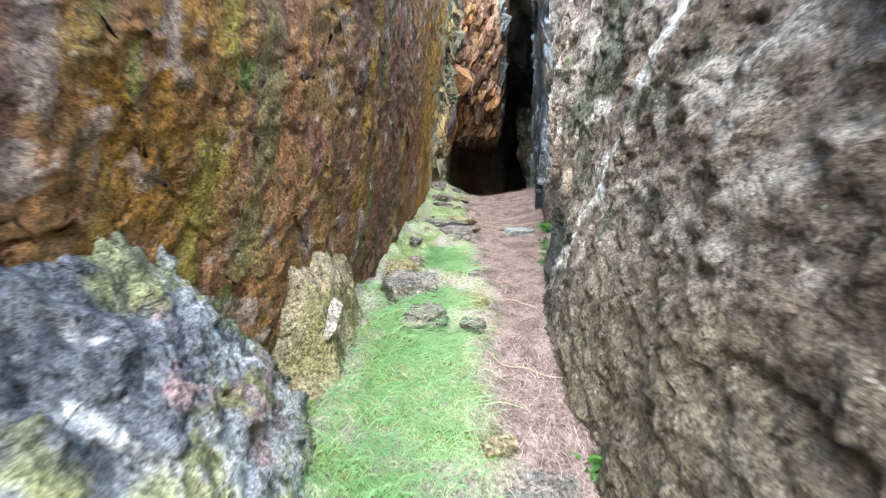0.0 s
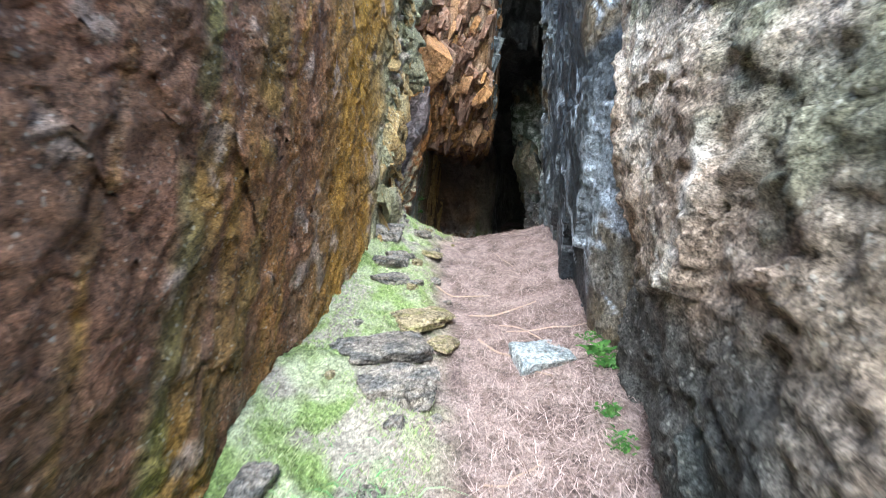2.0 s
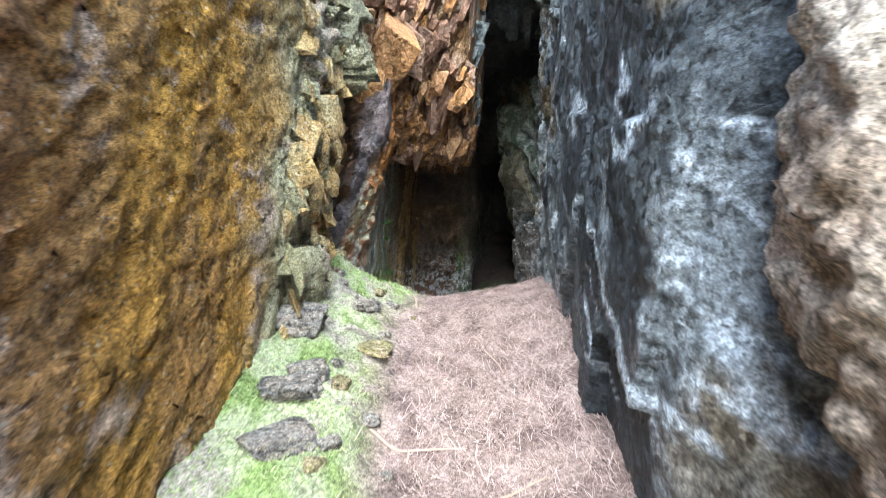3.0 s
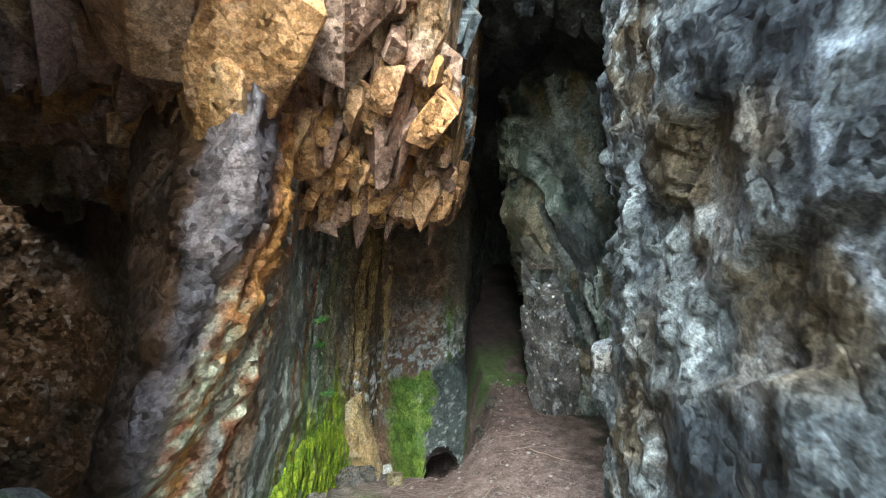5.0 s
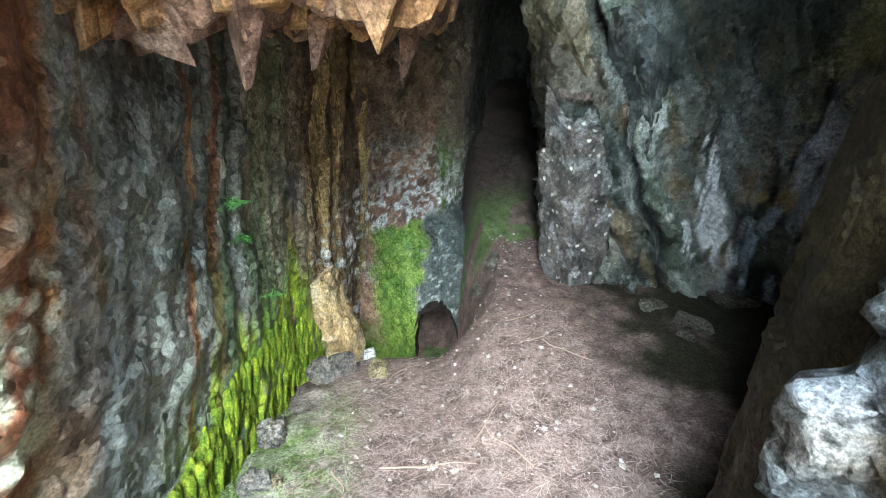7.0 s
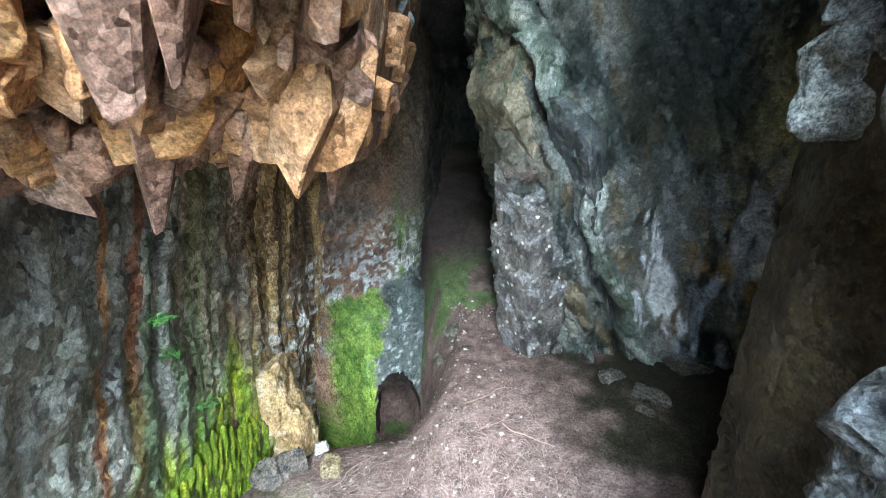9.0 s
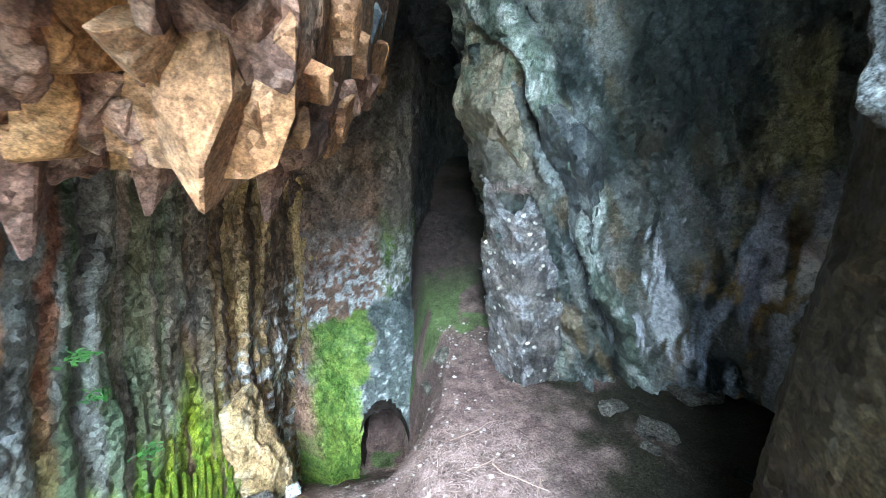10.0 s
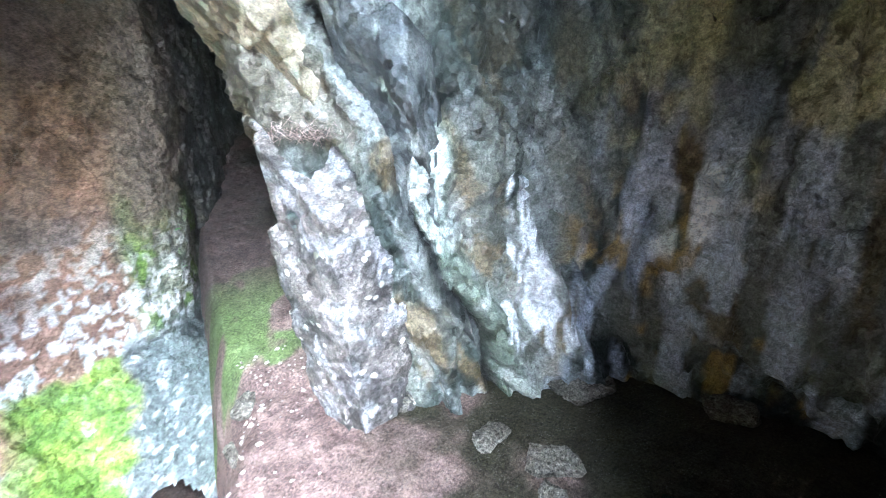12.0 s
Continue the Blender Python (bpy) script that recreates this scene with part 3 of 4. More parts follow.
def pillar_colour(P):
    x, z = P[:, 0], P[:, 2]
    col = mix(rgb(0.035, 0.045, 0.04), rgb(0.15, 0.16, 0.14), step(-0.3, 0.4, fbm(P * 2.6, 4, 191)))
    col = mix(col, rgb(0.17, 0.13, 0.07), step(0.15, 0.45, fbm(np.stack([(x + 0.38 * z) * 6, P[:, 1] * 6, z * 2], 1) + 6, 4, 187)) * 0.7)
    col = mix(col, rgb(0.36, 0.39, 0.38), step(0.2, 0.4, fbm(np.stack([(x + 0.38 * z) * 8, P[:, 1] * 8, z * 2.5], 1), 4, 192)) * 0.45)
    col = mix(col, rgb(0.17, 0.18, 0.08), step(0.05, 0.5, fbm(P * 2 + 8, 3, 199)) * step(2.3, 3.0, z) * step(3.3, 3.6, x) * 0.6)
    col = mix(col, rgb(0.44, 0.30, 0.10), step(0.3, 0.5, fbm(P * [5, 5, 2.5] + 4, 3, 200)) * step(3.5, 3.7, x) * step(2.9, 2.5, z) * 0.7)
    w = x + 0.38 * (z - 2) + 0.08 * fbm(P * 1.6, 2, 180)
    band = step(3.04, 3.08, w) * step(3.26, 3.2, w)
    col = mix(col, mix(rgb(0.16, 0.20, 0.16), rgb(0.46, 0.50, 0.46), step(0.05, 0.25, fbm(P * [12, 12, 5], 4, 188))), band * 0.85)
    col = mix(col, rgb(0.02, 0.022, 0.022), step(0.05, 0.02, np.abs(w - 3.03)))
    col = mix(col, rgb(0.15, 0.135, 0.105), step(2.95, 2.85, w) * step(2.9, 3.2, z) * 0.8)
    # lack of light painted in: near-black rock behind the pillar
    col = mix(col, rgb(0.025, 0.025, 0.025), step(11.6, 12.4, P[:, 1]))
    # upper slabs darkened in colour, as shade below the roof
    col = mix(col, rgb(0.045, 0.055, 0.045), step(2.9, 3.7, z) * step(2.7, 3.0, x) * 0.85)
    col = mix(col, rgb(0.50, 0.56, 0.66), step(3.5, 3.8, x) * step(3.4, 2.8, z) * step(-0.15, 0.2, fbm(P * [7, 7, 2], 4, 189)) * 0.85)
    col = mix(col, rgb(0.46, 0.43, 0.22), step(3.5, 3.9, x) * step(2.5, 2.9, z) * step(-0.1, 0.3, fbm(P * [5, 5, 2.5], 4, 190)) * 0.7)
    # white mineral runs
    wob = 0.05 * fbm(P * [0, 0, 3.0] + 5, 3, 194)
    fing = fbm(np.stack([(x - P[:, 1]) * 14, 0 * x, z * 1.8], 1), 4, 197)
    here = step(11.4, 11.2, P[:, 1])
    for c, slope, top, low, w in ((3.21, 0.33, 2.92, 1.62, 0.10), (3.30, 0.1, 2.15, 1.7, 0.07), (3.42, 0.25, 2.45, 1.75, 0.06), (4.01, 0.0, 2.86, 2.3, 0.07)):
        d = np.abs(x + wob - c - slope * (top - z)) / (w * (0.45 + 0.55 * np.clip((top - z) / 0.6, 0, 1)))
        run = step(1.15, 0.75, d) * step(top, top - 0.08, z) * step(low, low + 0.15, z) * step(-0.55, -0.25, fing) * here
        col = mix(col, rgb(0.86, 0.89, 0.93), run)
    return col


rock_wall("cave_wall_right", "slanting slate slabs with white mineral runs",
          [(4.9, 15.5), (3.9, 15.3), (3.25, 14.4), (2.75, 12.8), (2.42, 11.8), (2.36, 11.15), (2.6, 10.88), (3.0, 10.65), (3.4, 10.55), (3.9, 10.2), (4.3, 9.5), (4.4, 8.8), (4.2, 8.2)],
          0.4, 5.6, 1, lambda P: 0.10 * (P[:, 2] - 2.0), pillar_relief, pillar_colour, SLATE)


def make_roof():
    xs, ys = np.arange(-2.6, 5.2, 0.06), np.arange(7.4, 17, 0.06)
    X, Y = np.meshgrid(xs, ys, indexing="ij")
    z = np.interp(Y, [7.4, 8.2, 9.5, 12, 13.5, 17], [6.5, 5.9, 5.3, 5.0, 4.4, 4.3])
    P = np.stack([X.ravel(), Y.ravel(), z.ravel()], 1)
    h, e = facets(P * [1.5, 1.5, 1.0], 201, 0.9)
    h2, e2 = facets(P * 4, 203, 0.9)
    V = P.copy()
    V[:, 2] += 0.3 * h + 0.1 * h2
    col = mix(rgb(0.03, 0.033, 0.036), rgb(0.07, 0.07, 0.07), step(-0.4, 0.5, fbm(P * 3, 3, 205)))
    n, m = len(xs), len(ys)
    T = P.copy()
    T[:, 2] = 7.2
    rim = np.concatenate([np.arange(m), np.arange(1, n) * m + m - 1, (n - 1) * m + np.arange(m - 2, -1, -1), np.arange(n - 2, 0, -1) * m])
    k, a = len(V), np.arange(len(rim))
    F = np.concatenate([grid_faces(n, m)[:, ::-1], np.stack([rim[a], k + a, k + (a + 1) % len(rim), rim[(a + 1) % len(rim)]], 1)])
    V = np.concatenate([V, T[rim]])
    tagged(new("ceiling", mesh_from("ceiling", V, np.ascontiguousarray(F), BROKEN, np.concatenate([col, col[rim]]))),
           "dark rock roof of the cave", "ceiling", kind="structure")


make_roof()


def make_hilltop():
    """Turf over the cave's roof, where the hill closes above it."""
    xs, ys = np.arange(-3.8, 6.2, 0.12), np.arange(7.42, 17.6, 0.12)
    X, Y = np.meshgrid(xs, ys, indexing="ij")
    P = np.stack([X.ravel(), Y.ravel(), np.interp(Y, [7.9, 9, 18], [6.9, 7.3, 7.6]).ravel()], 1)
    P[:, 2] += 0.12 * fbm(P * 1.2, 4, 211)
    col = mix(rgb(0.10, 0.15, 0.05), rgb(0.22, 0.20, 0.13), step(-0.3, 0.3, fbm(P * 1.5, 4, 29)))
    tagged(new("hilltop", mesh_from("hilltop", P, grid_faces(len(xs), len(ys)), SOIL, col)), "mossy turf over the roof of the cave", "hillside", kind="structure")


make_hilltop()


# ---- loose and hanging rock ----
def part(name, me, parent, m=None, label=""):
    ob = new(name, me)
    ob.parent = parent
    if m is not None:
        ob.matrix_basis = m
    if label:
        ob["label"] = label
    return ob


def ball_grid(n):
    """Directions over a ball, as a cube's grid blown up, and its faces."""
    dirs, faces, base = [], [], 0
    u = np.linspace(-1, 1, n)
    A, B = np.meshgrid(u, u, indexing="ij")
    A, B = A.ravel(), B.ravel()
    for axis in range(3):
        for sgn in (1, -1):
            d = np.zeros((n * n, 3))
            d[:, axis], d[:, (axis + 1) % 3], d[:, (axis + 2) % 3] = sgn, A, B
            f = grid_faces(n, n) + base
            faces.append(f if sgn > 0 else f[:, ::-1])
            dirs.append(d)
            base += n * n
    d = np.concatenate(dirs)
    f = np.concatenate(faces)
    key, idx = np.unique(np.round(d * 1e5).astype(np.int64), axis=0, return_inverse=True)
    d = key / 1e5
    return d / np.linalg.norm(d, axis=1)[:, None], idx.ravel()[f]


def stone_mesh(name, size, seed, material, colour, planes=12, n=14, rough=0.05, boxy=0.6, smooth=True):
    """An angular stone of half sizes size: a ball cut by random planes, with a broken skin. colour(P) gives its pigment."""
    rnd = np.random.RandomState(seed)
    d, f = ball_grid(n)
    nr = rnd.normal(size=(planes, 3))
    nr /= np.linalg.norm(nr, axis=1)[:, None]
    box = np.concatenate([np.eye(3), -np.eye(3)]) + rnd.normal(size=(6, 3)) * 0.16
    box /= np.linalg.norm(box, axis=1)[:, None]
    allp = np.concatenate([nr, box])
    dist = np.concatenate([0.85 + 0.35 * rnd.rand(planes), boxy + 0.25 * rnd.rand(6)])
    dots = d @ allp.T
    r = np.where(dots > 0.05, dist / np.maximum(dots, 0.05), 9.0).min(1)
    P = d * np.minimum(r, 1.35)[:, None] * size
    q = P / max(size) * 2.2 + seed * 3.1
    h, e = facets(q, seed + 7, 0.8)
    P = P + d * (rough * max(size) * (0.9 * h + 0.5 * fbm(q * 3, 3, seed)))[:, None]
    return mesh_from(name, P, f, material, colour(P, seed), smooth)


def shard_mesh(name, size, seed, material, colour, wild=0.16):
    """A broken block with flat faces and slightly worn edges, of half sizes size."""
    r = np.random.RandomState(seed)
    box = np.concatenate([np.eye(3), -np.eye(3)]) + r.normal(size=(6, 3)) * wild
    cut = r.normal(size=(7, 3))
    nr = np.concatenate([box, cut])
    nr /= np.linalg.norm(nr, axis=1)[:, None]
    d = np.concatenate([0.8 + 0.25 * r.rand(6), 0.98 + 0.35 * r.rand(7)])
    pts = []
    for i in range(13):
        for j in range(i):
            for k in range(j):
                A = nr[[i, j, k]]
                if abs(np.linalg.det(A)) > 0.05:
                    p = np.linalg.solve(A, d[[i, j, k]])
                    if (nr @ p <= d + 1e-6).all():
                        pts.append(p * size)
    bm = bmesh.new()
    for p in pts:
        bm.verts.new(p)
    bmesh.ops.remove_doubles(bm, verts=bm.verts[:], dist=0.03)
    bmesh.ops.convex_hull(bm, input=bm.verts[:])
    bmesh.ops.dissolve_limit(bm, angle_limit=0.06, verts=bm.verts[:], edges=bm.edges[:])
    bmesh.ops.bevel(bm, geom=bm.edges[:], offset=0.035, segments=1, affect="EDGES")
    bmesh.ops.triangulate(bm, faces=bm.faces[:])
    V = np.array([v.co[:] for v in bm.verts])
    F = np.array([[v.index for v in f.verts] for f in bm.faces])
    bm.free()
    return mesh_from(name, V, F, material, colour(V, seed), False)


def plain(c1, c2, c3=None, freq=6.0, amount=0.6):
    def paint(P, seed):
        col = mix(rgb(*c1), rgb(*c2), step(-0.4, 0.5, fbm(P * freq + seed, 4, seed)))
        if c3:
            col = mix(col, rgb(*c3), step(0.1, 0.5, fbm(P * freq * 1.7 + seed * 2, 4, seed + 5)) * amount)
        return col
    return paint


def along(axis, twist=0.0):
    """A turn that lays z along axis."""
    return Vector(axis).normalized().to_track_quat("Z", "Y").to_matrix().to_4x4() @ pose(0, 0, 0, 0, 0, twist)


BROWN = plain((0.40, 0.21, 0.09), (0.29, 0.155, 0.08), (0.46, 0.31, 0.20), 3.0)
BLUE = plain((0.09, 0.11, 0.13), (0.17, 0.19, 0.20), (0.34, 0.37, 0.4))


def hanging_low(x, y):
    """The underside and front of the hanging mass."""
    y = y + 0.3 * step(0.7, 0.1, x)
    low = np.interp(y, [7.2, 7.45, 7.7, 8.0, 8.4, 8.9, 9.3, 10.5, 12.5], [6.2, 5.3, 4.7, 4.25, 3.85, 3.55, 3.6, 3.85, 3.9])
    lip = np.interp(y, [7, 8, 9, 10.5, 12.5], [0.85, 0.98, 1.1, 1.38, 1.45])
    return low + (6.2 - low) * step(lip - 0.05, lip + 0.35, x)


def make_hanging():
    xs, ys = np.arange(-1.6, 1.75, 0.022), np.arange(7.2, 12.9, 0.022)
    X, Y = np.meshgrid(xs, ys, indexing="ij")
    P = np.stack([X.ravel(), Y.ravel(), hanging_low(X, Y).ravel()], 1)
    # beds that dip steeply away from the passage
    dip = np.array([-0.24, 0.32, -0.92])
    across = np.cross(dip, [0.5, -0.86, 0])
    across /= np.linalg.norm(across)
    third = np.cross(dip, across)
    Q = np.stack([P @ dip * 1.9, P @ across * 3.0, P @ third * 2.2], 1)
    h, e = facets(Q, 221, 0.7)
    h2, e2 = facets(Q * 2.6 + 7, 231, 0.8)
    h3, e3 = facets(Q * 6 + 3, 241, 0.8)
    crack = step(0.09, 0.0, e) * 0.07 + step(0.10, 0.0, e2) * 0.035
    move = 0.17 * h + 0.075 * h2 + 0.028 * h3 - crack - 0.08
    V = P + dip * move[:, None] - np.array([0, 0.5, 0]) * move[:, None] * step(8.8, 8.2, P[:, 1])[:, None]
    V[:, 2] = np.minimum(V[:, 2], 6.3)
    col = mix(rgb(0.44, 0.26, 0.13), rgb(0.34, 0.215, 0.145), step(-0.3, 0.3, h + 0.3 * fbm(P * 3, 4, 223)))
    col = mix(col, rgb(0.50, 0.385, 0.30), step(0.1, 0.4, h2) * 0.7)
    col = mix(col, rgb(0.16, 0.085, 0.04), np.maximum(step(0.10, 0.0, e), step(0.12, 0.0, e2) * 0.7))
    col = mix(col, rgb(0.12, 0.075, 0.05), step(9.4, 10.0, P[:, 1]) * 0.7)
    col = mix(col, rgb(0.10, 0.13, 0.10), step(0.25, 0.5, fbm(P * 3 + 4, 3, 225)) * step(4.0, 3.6, P[:, 2]) * 0.6)
    n, m = len(xs), len(ys)
    T = P.copy()
    T[:, 2] = 6.5
    rim = np.concatenate([np.arange(m), np.arange(1, n) * m + m - 1, (n - 1) * m + np.arange(m - 2, -1, -1), np.arange(n - 2, 0, -1) * m])
    k, a = len(V), np.arange(len(rim))
    F = np.concatenate([grid_faces(n, m)[:, ::-1], np.stack([rim[a], k + a, k + (a + 1) % len(rim), rim[(a + 1) % len(rim)]], 1)])
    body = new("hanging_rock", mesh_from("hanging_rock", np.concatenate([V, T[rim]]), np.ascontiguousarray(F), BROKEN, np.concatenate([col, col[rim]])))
    tagged(body, "hanging mass of broken orange-brown rock under the cave roof", "rock")
    rnd = random.Random(5)
    tones = (BROWN, plain((0.42, 0.215, 0.08), (0.30, 0.155, 0.06), (0.46, 0.30, 0.17), 3.0), plain((0.36, 0.20, 0.10), (0.26, 0.145, 0.075), (0.42, 0.29, 0.19), 3.0),
             plain((0.22, 0.12, 0.08), (0.14, 0.085, 0.065), (0.30, 0.19, 0.14), 3.0), plain((0.29, 0.165, 0.11), (0.20, 0.12, 0.09), (0.4, 0.28, 0.21), 4.0))
    kinds = [shard_mesh("rock_block", (0.4, 0.75, 1.0), 300 + i, BROKEN, tones[i % 5], 0.24) for i in range(20)]
    blues = [shard_mesh("rock_block", (0.4, 0.6, 1.0), 330 + i, SLATE, BLUE) for i in range(4)]

    def bedded(x, y, size):
        z = float(hanging_low(np.array([x]), np.array([y]))[0])
        axis = (-0.27 + rnd.gauss(0, 0.1), 0.55 + rnd.gauss(0, 0.12), -0.8)
        m = Matrix.Translation((x, y, z + (0.3 if y < 8.8 else 0.6) * size)) @ along(axis, 35 + rnd.gauss(0, 12) + (90 if rnd.random() < 0.25 else 0))
        return m @ Matrix.Diagonal((size * rnd.uniform(0.7, 1.3), size * rnd.uniform(0.8, 1.4), size * rnd.uniform(0.7, 1.2), 1))

    def spot():
        while True:
            x, y = rnd.uniform(-0.85, 1.4), rnd.uniform(7.15, 11.0)
            if (y < 9.3 or rnd.random() < 0.5) and hanging_low(np.array([x]), np.array([y]))[0] < (5.6 if y < 8.6 else 4.3):
                return x, y

    def tone(x, y):
        if x > 1.0 + 0.15 * (y - 8) and rnd.random() < 0.8:
            return rnd.choice(blues)
        return kinds[rnd.choice((3, 4, 8, 9, 13, 14))] if y < 7.9 and rnd.random() < 0.6 else rnd.choice(kinds)

    for i in range(290):
        x, y = spot()
        part("rock_block", tone(x, y), body, bedded(x, y, 0.1 + 0.13 * rnd.random() ** 2))
    # small broken edges between the blocks
    V, F, C, base = [], [], [], 0
    for i in range(700):
        x, y = spot()
        me = tone(x, y)
        m = np.array(bedded(x, y, 0.035 + 0.06 * rnd.random()))
        co = np.empty(len(me.vertices) * 3)
        me.vertices.foreach_get("co", co)
        pig = np.empty(len(me.vertices) * 4)
        me.color_attributes["pigment"].data.foreach_get("color", pig)
        tri = np.empty(len(me.polygons) * 3, np.int32)
        me.polygons.foreach_get("vertices", tri)
        V.append(co.reshape(-1, 3) @ m[:3, :3].T + m[:3, 3] - [0, 0, 0.05])
        C.append(pig.reshape(-1, 4)[:, :3])
        F.append(tri.reshape(-1, 3) + base)
        base += len(V[-1])
    tagged(part("rock_rubble", mesh_from("rock_rubble", np.concatenate(V), np.concatenate(F), BROKEN, np.concatenate(C), False), body), kind="stuff")
    # large blocks at the front and under the tip of the mass
    for i, (x, y, z, w, h, l, tw) in enumerate([(0.2, 7.72, 4.25, 0.4, 0.3, 0.3, 15), (0.06, 7.82, 3.9, 0.34, 0.22, 0.22, 5), (-0.12, 7.62, 4.3, 0.45, 0.34, 0.28, -20), (0.75, 8.25, 4.35, 0.34, 0.26, 0.32, 25),
                                                 (0.32, 8.75, 3.72, 0.34, 0.24, 0.24, 40), (0.12, 8.5, 3.9, 0.36, 0.26, 0.26, 60), (0.55, 8.7, 3.75, 0.3, 0.22, 0.28, 20)]):
        part("rock_block", kinds[i + 5], body, Matrix.Translation((x, y, z)) @ along((-0.27, 0.55, -0.8), tw) @ Matrix.Diagonal((w, h, l, 1)))


make_hanging()


def planed_mesh(name, planes, seed, material, colour, n=80, rough=0.04):
    """A rock bounded by planes (nx, ny, nz, distance), with a broken skin."""
    d, f = ball_grid(n)
    p = np.array(planes, float)
    p[:, :3] /= np.linalg.norm(p[:, :3], axis=1)[:, None]
    dots = d @ p[:, :3].T
    r = np.where(dots > 0.02, p[:, 3] / np.maximum(dots, 0.02), 99.0)
    r = -np.log(np.exp(-14 * np.minimum(r, 4)).sum(1)) / 14
    P = d * r[:, None]
    P = P + d * (rough * (1.6 * facets(P * 3.2, seed, 0.9)[0] + 0.8 * facets(P * 9, seed + 9, 0.9)[0] + 0.5 * fbm(P * 12, 3, seed)))[:, None]
    return mesh_from(name, P, f, material, colour(P, seed))


def rock(name, label, place, size, seed, material, paint, turn=(0, 0, 0), n=40, planes=12, rough=0.05, boxy=0.6, category="rock"):
    ob = new(name, stone_mesh(name, size, seed, material, paint, planes, n, rough, boxy))
    ob.matrix_basis = pose(*place, *turn)
    return tagged(ob, label, category)




def GREY(P, seed):
    """Blue-grey rock patched with pink, rust and green lichen."""
    col = mix(rgb(0.20, 0.21, 0.24), rgb(0.40, 0.41, 0.42), step(-0.4, 0.5, fbm(P * 4, 4, seed)))
    col = mix(col, rgb(0.42, 0.27, 0.25), step(0.15, 0.4, fbm(P * 3 + 5, 4, seed + 1)) * 0.7)
    col = mix(col, rgb(0.36, 0.36, 0.12), step(0.25, 0.45, fbm(P * 4 + 9, 4, seed + 2)) * 0.7)
    col = mix(col, rgb(0.07, 0.075, 0.09), step(0.25, 0.5, fbm(P * 2.6 + 15, 4, seed + 3)) * 0.5)
    return mix(col, rgb(0.66, 0.67, 0.68), step(0.35, 0.5, fbm(P * 9 + 2, 3, seed + 4)) * 0.7)



MOSSY = plain((0.33, 0.27, 0.17), (0.24, 0.22, 0.10), (0.45, 0.36, 0.26), 5.0)
TAN = plain((0.58, 0.42, 0.21), (0.46, 0.32, 0.16), (0.62, 0.52, 0.36))
PALE = plain((0.24, 0.21, 0.185), (0.15, 0.145, 0.14), (0.34, 0.30, 0.25), 5.0)
SLABC = plain((0.06, 0.068, 0.07), (0.15, 0.16, 0.155), (0.22, 0.24, 0.22))

leaning = new("boulder", planed_mesh("boulder", [(0.86, 0.1, 0.5, 0.43), (0.3, 0.95, 0.05, 0.66), (-0.3, 0.05, 0.95, 0.74), (0, -1, 0.1, 1.3), (-1, 0, 0, 1.0), (0, 0, -1, 0.9), (0.6, -0.5, 0.6, 0.62)], 401, LICHEN, GREY))
leaning.matrix_basis = pose(-1.0, 1.1, 0.7)
tagged(leaning, "blue-grey boulder with pink and green lichen leaning on the stained wall", "rock")
rock("boulder", "mossy tan wedge of rock at the foot of the wall", (-0.66, 2.1, 0.72), (0.26, 0.5, 0.66), 402, LICHEN, MOSSY, (-6, -16, -6), 56, 9, 0.06)
rock("stone", "white quartz stone on the mossy wedge", (-0.47, 1.85, 0.95), (0.03, 0.04, 0.10), 403, LICHEN, plain((0.6, 0.56, 0.5), (0.45, 0.38, 0.3)), (0, 20, 0), 14)

# stones of the bank: x, y, length, height, turn
BANK = [(-0.2, 2.75, 0.3, 0.26, 20), (-0.1, 2.45, 0.27, 0.12, 60), (0.19, 2.84, 0.2, 0.08, 10), (0.17, 2.47, 0.18, 0.07, 80),
        (0.05, 4.53, 0.38, 0.12, 30), (0.2, 4.98, 0.36, 0.09, 50), (0.14, 4.28, 0.28, 0.14, 5), (-0.22, 3.38, 0.17, 0.12, 70),
        (-0.3, 3.14, 0.22, 0.14, 0), (0.02, 5.29, 0.2, 0.08, 40), (-0.02, 5.5, 0.2, 0.09, 15), (0.33, 4.78, 0.2, 0.05, 70),
        (-0.08, 5.86, 0.24, 0.14, 0), (0.19, 6.32, 0.15, 0.07, 45), (0.28, 6.0, 0.2, 0.05, 80), (0.03, 5.62, 0.14, 0.1, 20),
        (-0.24, 3.72, 0.14, 0.1, 90), (0.2, 1.56, 0.12, 0.05, 30), (0.33, 1.42, 0.22, 0.05, 10), (0.24, 3.3, 0.12, 0.05, 40)]
kinds = [stone_mesh("stone", (0.5, 0.36, 0.5), 420 + i, LICHEN, (PALE, PALE, MOSSY)[i % 3], 16, 16, 0.10, 0.72) for i in range(6)]
for i, (x, y, w, hgt, rz) in enumerate(BANK):
    ob = new("stone", kinds[i % 6])
    g = float(ground_full(np.array([x]), np.array([y]))[0])
    ob.matrix_basis = pose(x, y, g + hgt * 0.25, 10, 0, rz) @ Matrix.Diagonal((w * 1.3, w * 1.1, hgt * 1.0, 1))
    tagged(ob, "lichened angular stone lying in the moss bank", "stone", "stones in the bank")
rnd = random.Random(77)
